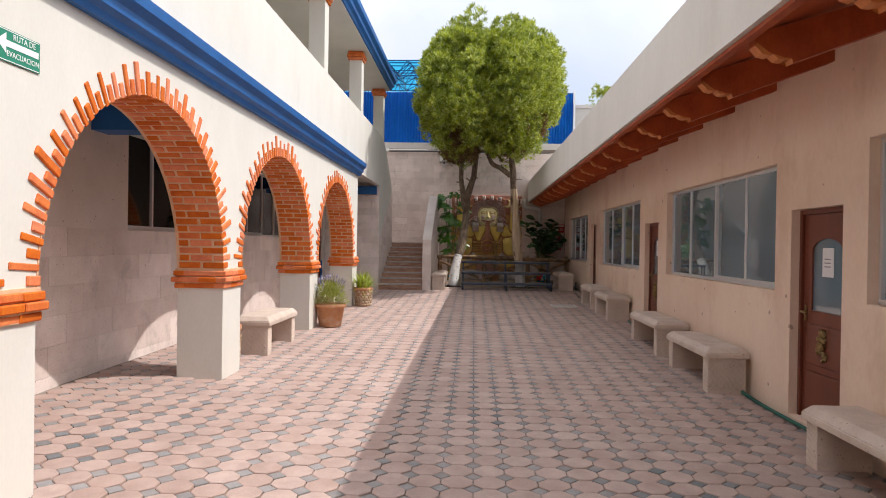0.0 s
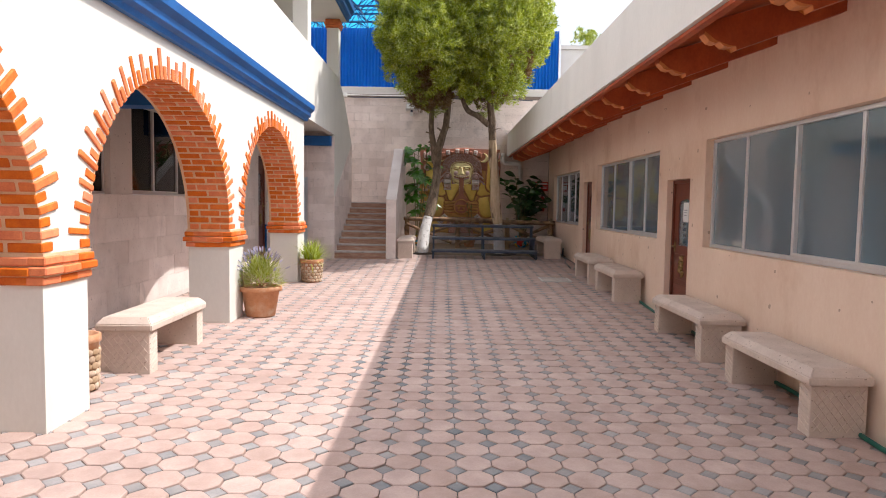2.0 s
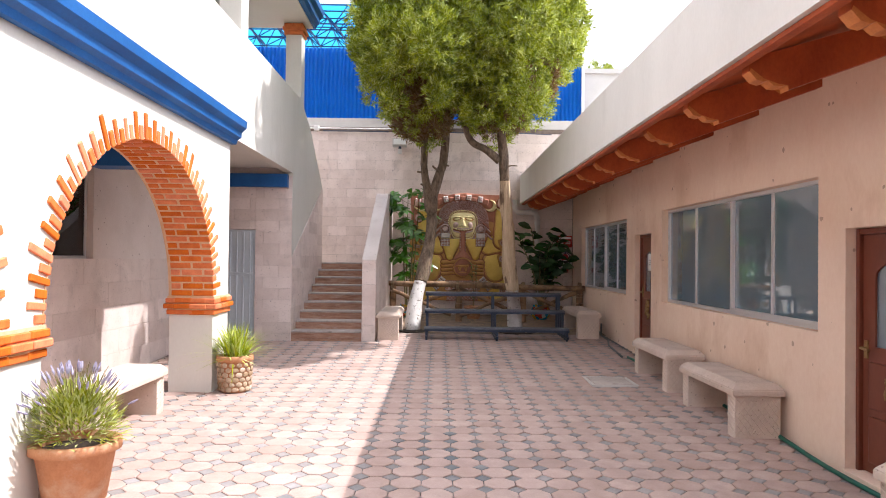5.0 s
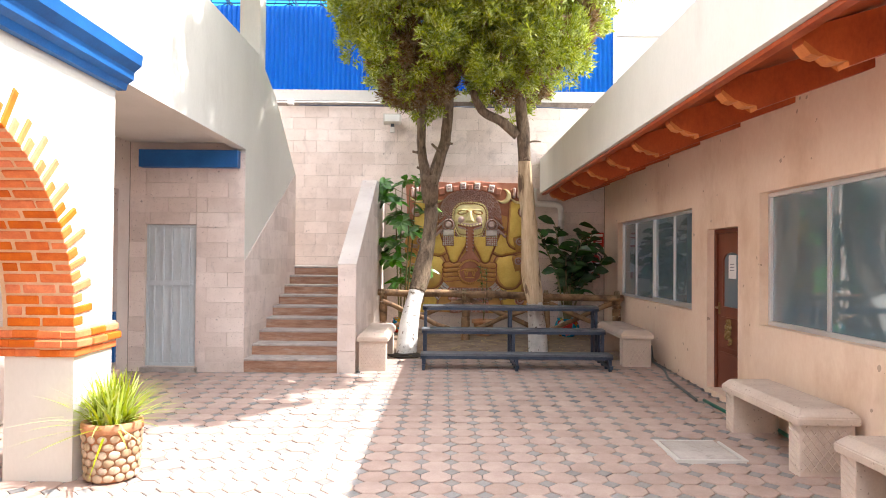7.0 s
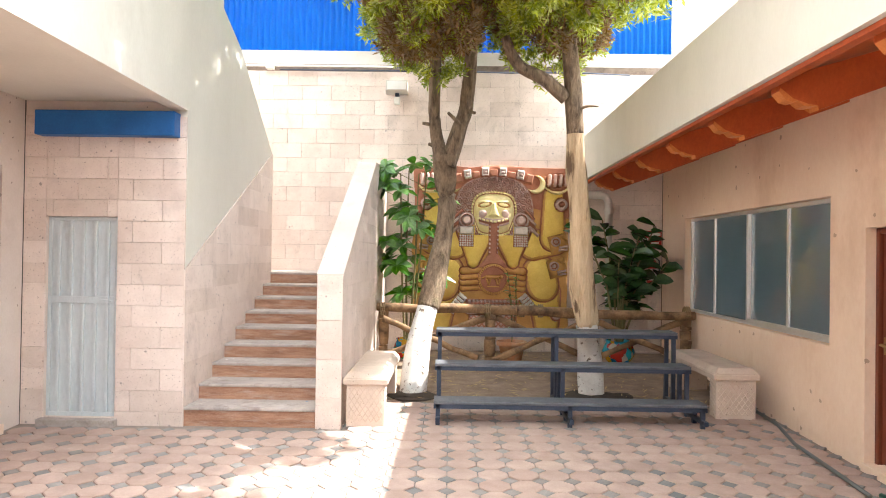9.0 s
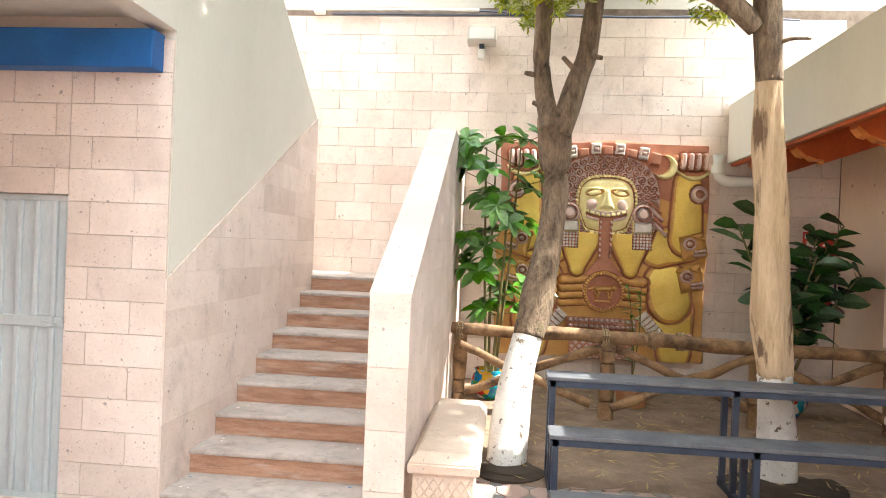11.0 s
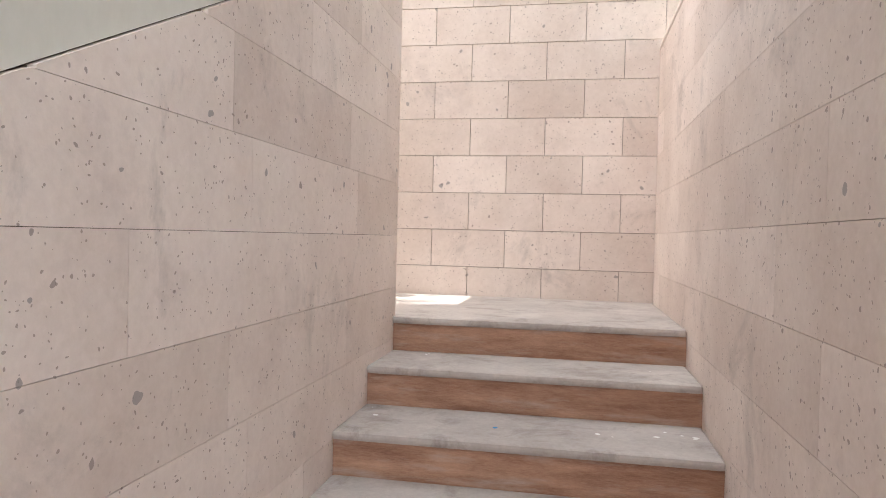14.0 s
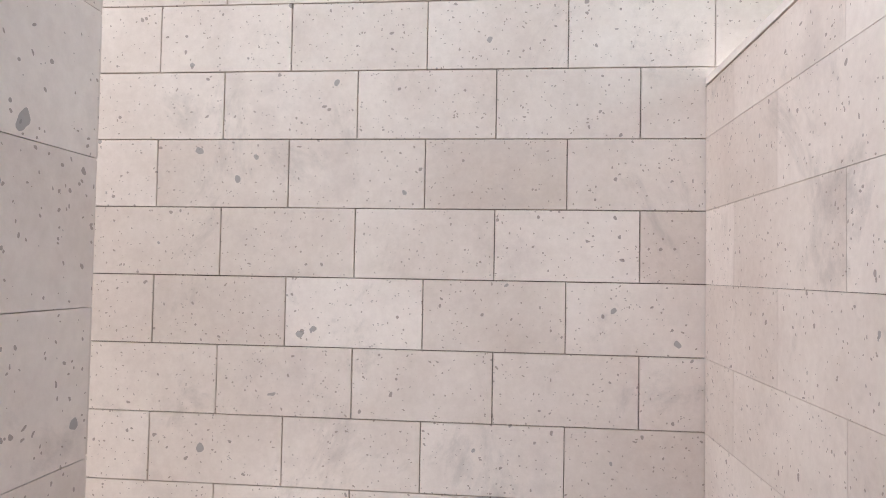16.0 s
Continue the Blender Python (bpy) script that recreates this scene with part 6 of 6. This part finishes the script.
for n, ((a0, a1), (b0, b1)) in enumerate(zip(PIERS[1:], PIERS[2:])):
    ya, yb = a1, b0
    c, r = (ya + yb) / 2, (yb - ya) / 2
    rise = CROWN - SPRING
    arch = tagged(new("arch_%d" % (n + 1)), "orange brick arch ring with long radiating tips", "arch", kind="structure")
    bm = bmesh.new()
    pts = arch_points(ya, yb, 40)
    for (y0, z0), (y1, z1) in zip(pts, pts[1:]):
        k0, k1 = Vector((y0 - c, (z0 - SPRING) * r / rise)).normalized(), Vector((y1 - c, (z1 - SPRING) * r / rise)).normalized()
        prism(bm, [(y0, z0), (y1, z1), (y1 - k1.x * 0.012, z1 - k1.y * 0.012), (y0 - k0.x * 0.012, z0 - k0.y * 0.012)], "x", PIER_IN - 0.008, WALL_L + 0.006)
    part("mortar_bed", bm, M_MORTAR, arch)
    rows = 58 + (n % 2)
    for k in range(rows):
        th = math.pi * (k + 0.5) / rows
        y, z = c - r * math.cos(th), SPRING + rise * math.sin(th)
        ang = math.atan2(-math.cos(th) * rise, math.sin(th) * r)
        base = Matrix.Translation((0, y, z)) @ Matrix.Rotation(-ang, 4, "X") @ Matrix.Translation((0, 0, -0.022))
        jit = lambda s: Matrix.Translation((rb.uniform(-s, s), 0, rb.uniform(-s, s))) @ Matrix.Rotation(rb.uniform(-0.02, 0.02), 4, "X")
        if k % 2:
            piece("brick", B_LONG, arch, Matrix.Translation((WALL_L + 0.016, 0, 0)) @ base @ jit(0.006) @ Matrix.Diagonal((1, rb.uniform(0.80, 1.15), rb.uniform(0.74, 1.12), 1)))
            piece("brick", B_IN, arch, Matrix.Translation((WALL_L + 0.008 - 0.121, 0, 0)) @ base @ jit(0.004))
            piece("brick", B_HALF, arch, Matrix.Translation((WALL_L + 0.008 - 0.376, 0, 0)) @ base @ jit(0.004))
        else:
            piece("brick", B_SHORT, arch, Matrix.Translation((WALL_L + 0.013, 0, 0)) @ base @ jit(0.005) @ Matrix.Diagonal((1, 1, rb.uniform(0.92, 1.1), 1)))
            piece("brick", B_IN, arch, Matrix.Translation((WALL_L + 0.008 - 0.251, 0, 0)) @ base @ jit(0.004))

# pier caps: three brick courses
def cap_brick(lx, ly, lz):
    bm = boxed(-lx / 2, lx / 2, -ly / 2, ly / 2, -lz / 2, lz / 2)
    bmesh.ops.bevel(bm, geom=bm.edges[:], offset=0.008, segments=1, affect="EDGES")
    return mesh_of("cap_brick", bm, M_BRICK)


C_Y, C_X = cap_brick(0.12, 0.215, 0.055), cap_brick(0.195, 0.12, 0.055)
for n, (y0, y1) in enumerate(PIERS[1:]):
    cap = tagged(new("pier_cap_%d" % (n + 1)), "three corbelled brick courses capping a white pier", "pier cap", kind="structure")
    part("mortar_bed", boxed(PIER_IN - 0.02, WALL_L + 0.02, y0 - 0.02, y1 + 0.02, 1.245, 1.452), M_MORTAR, cap)
    for k, (z, out) in enumerate(((1.268, 0.024), (1.335, 0.055), (1.402, 0.038))):
        xa, xb, yc, yd = PIER_IN - out, WALL_L + out, y0 - out, y1 + out
        nn = 3
        for q in range(nn):
            yy = yc + (yd - yc) * (q + 0.5) / nn
            for x in (xa + 0.058, xb - 0.058):
                piece("brick", C_Y, cap, pose(x + rb.uniform(-.004, .004), yy, z + rb.uniform(-.003, .003), rb.uniform(-.8, .8), 0, rb.uniform(-1, 1)))
        for q in range(2):
            xx = xa + 0.122 + (xb - xa - 0.244) * (q + 0.5) / 2
            for y in (yc + 0.058, yd - 0.058):
                piece("brick", C_X, cap, pose(xx, y + rb.uniform(-.004, .004), z + rb.uniform(-.003, .003), 0, rb.uniform(-.8, .8), rb.uniform(-1, 1)))

# ---- stone blocks of the rear wall and stairs ----
def block_mesh(w, h, d=0.02):
    """A thin stone facing block in the xz plane, with its face at y = -d."""
    bm = bmesh.new()
    g = 0.0012
    f = [bm.verts.new((x, -d, z)) for x, z in ((g + 0.0015, g + 0.0015), (w - g - 0.0015, g + 0.0015), (w - g - 0.0015, h - g - 0.0015), (g + 0.0015, h - g - 0.0015))]
    b = [bm.verts.new((x, -d + 0.003, z)) for x, z in ((g, g), (w - g, g), (w - g, h - g), (g, h - g))]
    q = [bm.verts.new((v.co.x, 0.0, v.co.z)) for v in b]
    bm.faces.new(f)
    for k in range(4):
        bm.faces.new((b[k], b[(k + 1) % 4], f[(k + 1) % 4], f[k]))
        bm.faces.new((q[k], q[(k + 1) % 4], b[(k + 1) % 4], b[k]))
    return mesh_of("stone_block", bm, M_STONE)


BLOCKS = {}


def block(parent, w, h, m):
    key = (round(w, 3), round(h, 3))
    if key not in BLOCKS:
        BLOCKS[key] = block_mesh(w, h)
    return piece("stone_block", BLOCKS[key], parent, m @ pose(0, rb.uniform(-0.0006, 0.0006), 0, rb.uniform(-.05, .05), 0, rb.uniform(-.05, .05)))


def facing(parent, m, u0, u1, bw, bh, v0, rows, u_joint, inside, clip=None):
    """Running-bond blocks in a plane given by m; inside(u0, u1, v0, v1) says whether a block belongs."""
    for r in range(rows):
        z = v0 + r * bh
        s = u_joint + (bw / 2 if r % 2 else 0)
        k = math.floor((u0 - s) / bw)
        u = s + k * bw
        while u < u1:
            a, b = max(u, u0), min(u + bw, u1)
            if b - a > 0.03 and inside(a, b, z, z + bh):
                block(parent, b - a, bh, m @ Matrix.Translation((a, 0, z)))
            u += bw


back = bpy.data.objects["wall_back"]
BW, BH = 0.457, 0.2288
facing(back, Matrix.Translation((0, BACK + 0.02, 0)), -4.1, 3.14, BW, BH, 0.3895 - BH, 22, -2.784, lambda a, b, c, d: d < 5.12)

# store room front: blocks about the metal door
store = bpy.data.objects["wall_store"]
def store_ok(a, b, c, d):
    return not (b > MD[0] + 0.02 and a < MD[1] - 0.02 and d > MD[2] + 0.02 and c < MD[3] - 0.02)
for r in range(15):
    z = 0.36 + r * 0.2
    top = min(z + 0.2, 3.41)
    cuts = [-4.245 + (0.0 if r % 2 else -0.24) + 0.52 * k for k in range(6)] + [MD[0], MD[1]]
    cuts = sorted({max(-4.245, min(WALL_L - 0.006, c)) for c in cuts} | {-4.245, WALL_L - 0.006})
    for a, b in zip(cuts, cuts[1:]):
        if b - a > 0.02:
            mid = (a + b) / 2
            if MD[0] < mid < MD[1] and z < MD[3] - 0.02:
                if top > MD[3] + 0.02:
                    block(store, b - a, top - MD[3], Matrix.Translation((a, 19.312, MD[3])))
                continue
            block(store, b - a, top - z, Matrix.Translation((a, 19.312, z)))


def poly_blocks(parent, m, rows, joints, low, high, u0, u1, name="stone_block"):
    """Courses cut to a sloping outline: low(u) and high(u) bound them; each piece is a small prism of its own."""
    for r, (z0, z1) in enumerate(rows):
        us = [u0] + [u for u in joints(r) if u0 + 0.04 < u < u1 - 0.04] + [u1]
        for a, b in zip(us, us[1:]):
            g = 0.0007
            n = 30
            top, bot = [], []
            for k in range(n + 1):
                u = a + g + (b - a - 2 * g) * k / n
                lo, hi = max(z0 + g, low(u)), min(z1 - g, high(u))
                if hi - lo > 0.004:
                    bot.append((u, lo))
                    top.append((u, hi))
            if len(bot) < 2:
                continue
            bm = bmesh.new()
            face = bot + top[::-1]
            f = [bm.verts.new((u, -0.018, v)) for u, v in face]
            q = [bm.verts.new((u, 0.0, v)) for u, v in face]
            bm.faces.new(f)
            for k in range(len(f)):
                bm.faces.new((q[k], q[(k + 1) % len(f)], f[(k + 1) % len(f)], f[k]))
            piece(name, mesh_of(name, bm, M_STONE), parent, m)


# large panels under the windows inside the arcade
inner = bpy.data.objects["wall_inner"]
m_inner = Matrix.Translation((WALL_IN - 0.014, 0, 0)) @ pose(0, 0, 0, 0, 0, 90)
for r in range(6):
    z = 0.055 + 0.303 * r
    y = 2.6 + 0.31 * (r % 3)
    while y < 17.9:
        e = min(y + 0.92, 17.94)
        if e - y > 0.1:
            block(inner, e - y, 0.303, m_inner @ Matrix.Translation((y, 0, z)))
        y = e
# flank beside the stairs: u runs along y, the face looks to +x
core = bpy.data.objects["wall_stair_core"]
M_FLANK = Matrix.Translation((WALL_L - 0.014, 0, 0)) @ pose(0, 0, 0, 0, 0, 90)
rows = [(2.406 + 0.2315 * (k - 10), 2.406 + 0.2315 * (k - 9)) for k in range(15)]
poly_blocks(core, M_FLANK, rows, lambda r: [19.3 + 0.37 * ((r * 5) % 3) + 0.84 * k for k in range(8)], lambda u: 0.3, lambda u: 1.907 + (u - 19.29) * (3.456 - 1.907) / 3.07, 19.294, 22.40)
# end of the flank and its back, seen from the landing
for z0, z1 in rows[7:]:
    if z1 < 3.45:
        block(core, 0.146, z1 - z0, Matrix.Translation((WALL_L - 0.004, 22.40, z0)) @ pose(0, 0, 0, 0, 0, 180))
# stair parapet: inner face looks to -x, outer to +x, front to -y, coping on top
par = bpy.data.objects["wall_stair_parapet"]
prow = [(0.3895 - BH + BH * k, 0.3895 + BH * k) for k in range(15)]
ptop = lambda u: 1.875 + (min(u, 22.0) - 19.295) * (3.30 - 1.875) / 2.705
m_in = Matrix.Translation((-1.424, 0, 0)) @ pose(0, 0, 0, 0, 0, -90)
poly_blocks(par, m_in, prow, lambda r: sorted(-(19.3 + 0.30 * (r % 2) + 0.62 * k) for k in range(8)), lambda u: 0.3, lambda u: ptop(-u) - 0.002, -23.585, -19.297)
m_out = Matrix.Translation((-1.216, 0, 0)) @ pose(0, 0, 0, 0, 0, 90)
poly_blocks(par, m_out, prow, lambda r: [19.3 + 0.30 * (r % 2) + 0.62 * k for k in range(8)], lambda u: 0.3, lambda u: ptop(u) - 0.002, 19.297, 23.585)
for k, (z0, z1) in enumerate(((0.40, 0.72), (0.72, 1.08), (1.08, 1.45), (1.45, 1.873))):
    block(par, 0.246, z1 - z0, Matrix.Translation((-1.443, 19.296, z0)))
for k in range(6):
    u0, u1 = 19.28 + 0.455 * k, min(19.28 + 0.455 * (k + 1), 22.0)
    sl = (3.30 - 1.875) / 2.705
    bm = prism(bmesh.new(), [(u0 + 0.002, ptop(u0)), (u1 - 0.002, ptop(u1)), (u1 - 0.002, ptop(u1) + 0.022), (u0 + 0.002, ptop(u0) + 0.022)], "x", -1.446, -1.194)
    piece("coping_stone", mesh_of("coping_stone", bm, M_PANEL), par, Matrix.Identity(4))
bm = boxed(-1.446, -1.194, 22.0, 23.58, 3.301, 3.323)
piece("coping_stone", mesh_of("coping_stone", bm, M_PANEL), par, Matrix.Identity(4))

# ---- octagonal paving with small dark squares ----
PX, PY, CUT = 0.232, 0.232, 0.070
def oct_ring(s, c):
    return [(-s + c, -s), (s - c, -s), (s, -s + c), (s, s - c), (s - c, s), (-s + c, s), (-s, s - c), (-s, -s + c)]


def paver(bm, cx, cy, oct_, tilt, lift):
    if oct_:
        rings = [(oct_ring(PX / 2 - 0.003, CUT), -0.03), (oct_ring(PX / 2 - 0.003, CUT), -0.003), (oct_ring(PX / 2 - 0.009, CUT - 0.003), 0.001)]
    else:
        d = CUT - 0.004
        rings = [([(0, -d), (d, 0), (0, d), (-d, 0)], -0.03), ([(0, -d), (d, 0), (0, d), (-d, 0)], -0.006), ([(0, -d + 0.007), (d - 0.007, 0), (0, d - 0.007), (-d + 0.007, 0)], -0.002)]
    vs = [[bm.verts.new((cx + x, cy + y, gz(cx, cy) + z + lift + tilt[0] * x + tilt[1] * y + (gz(cx, cy + 0.1) - gz(cx, cy - 0.1)) / 0.2 * y)) for x, y in ring] for ring, z in rings]
    n = len(vs[0])
    for a, b in zip(vs, vs[1:]):
        for k in range(n):
            bm.faces.new((a[k], a[(k + 1) % n], b[(k + 1) % n], b[k]))
    bm.faces.new(vs[-1])


pave = tagged(new("pavement"), "octagonal clay pavers with small dark squares between them", "pavement", kind="structure")
rp = random.Random(6)
joined, dots = bmesh.new(), bmesh.new()
singles = []
nxp, nyp = 32, 128
o_mesh, d_mesh = bmesh.new(), bmesh.new()
for j in range(nyp):
    for i in range(nxp):
        cx, cy = -4.14 + PX * (i + 0.5), -5.5 + PY * (j + 0.5)
        ends = [(cx, cy, True)]
        ends.append((cx + PX / 2, cy + PY / 2, False))
        for x, y, o in ends:
            if x > WALL_R - 0.06 or y > BACK - 0.1 or (y > 19.2 and x < -1.15) or x < -4.2:
                continue
            if (abs(x - 2.13) < 0.27 and abs(y - 15.95) < 0.29) or math.hypot(x - 1.45, y - 20.67) < 0.40 or math.hypot(x + 0.58, y - 20.55) < 0.24:
                continue
            tilt = (rp.gauss(0, 0.008), rp.gauss(0, 0.008))
            lift = rp.gauss(0, 0.0016)
            if 3.0 < y < 5.2 and -2.2 < x < 2.5:
                singles.append((x, y, o, tilt, lift))
            else:
                paver(joined if o else dots, x, y, o, tilt, lift)
for x, y, o, tilt, lift in singles:
    bm = bmesh.new()
    paver(bm, x, y, o, tilt, lift)
    bmesh.ops.translate(bm, verts=bm.verts[:], vec=(-x, -y, -gz(x, y)))
    piece("paver" if o else "square_paver", mesh_of("paver", bm, M_PAVER_ONE if o else M_DOT_ONE), pave, Matrix.Translation((x, y, gz(x, y))))
for nm, b, m in (("pavers", joined, M_PAVER), ("square_pavers", dots, M_DOT)):
    me = bpy.data.meshes.new(nm)
    b.to_mesh(me)
    b.free()
    me.materials.append(m)
    ob = new(nm, me)
    ob.parent = pave
    tagged(ob, kind="stuff")
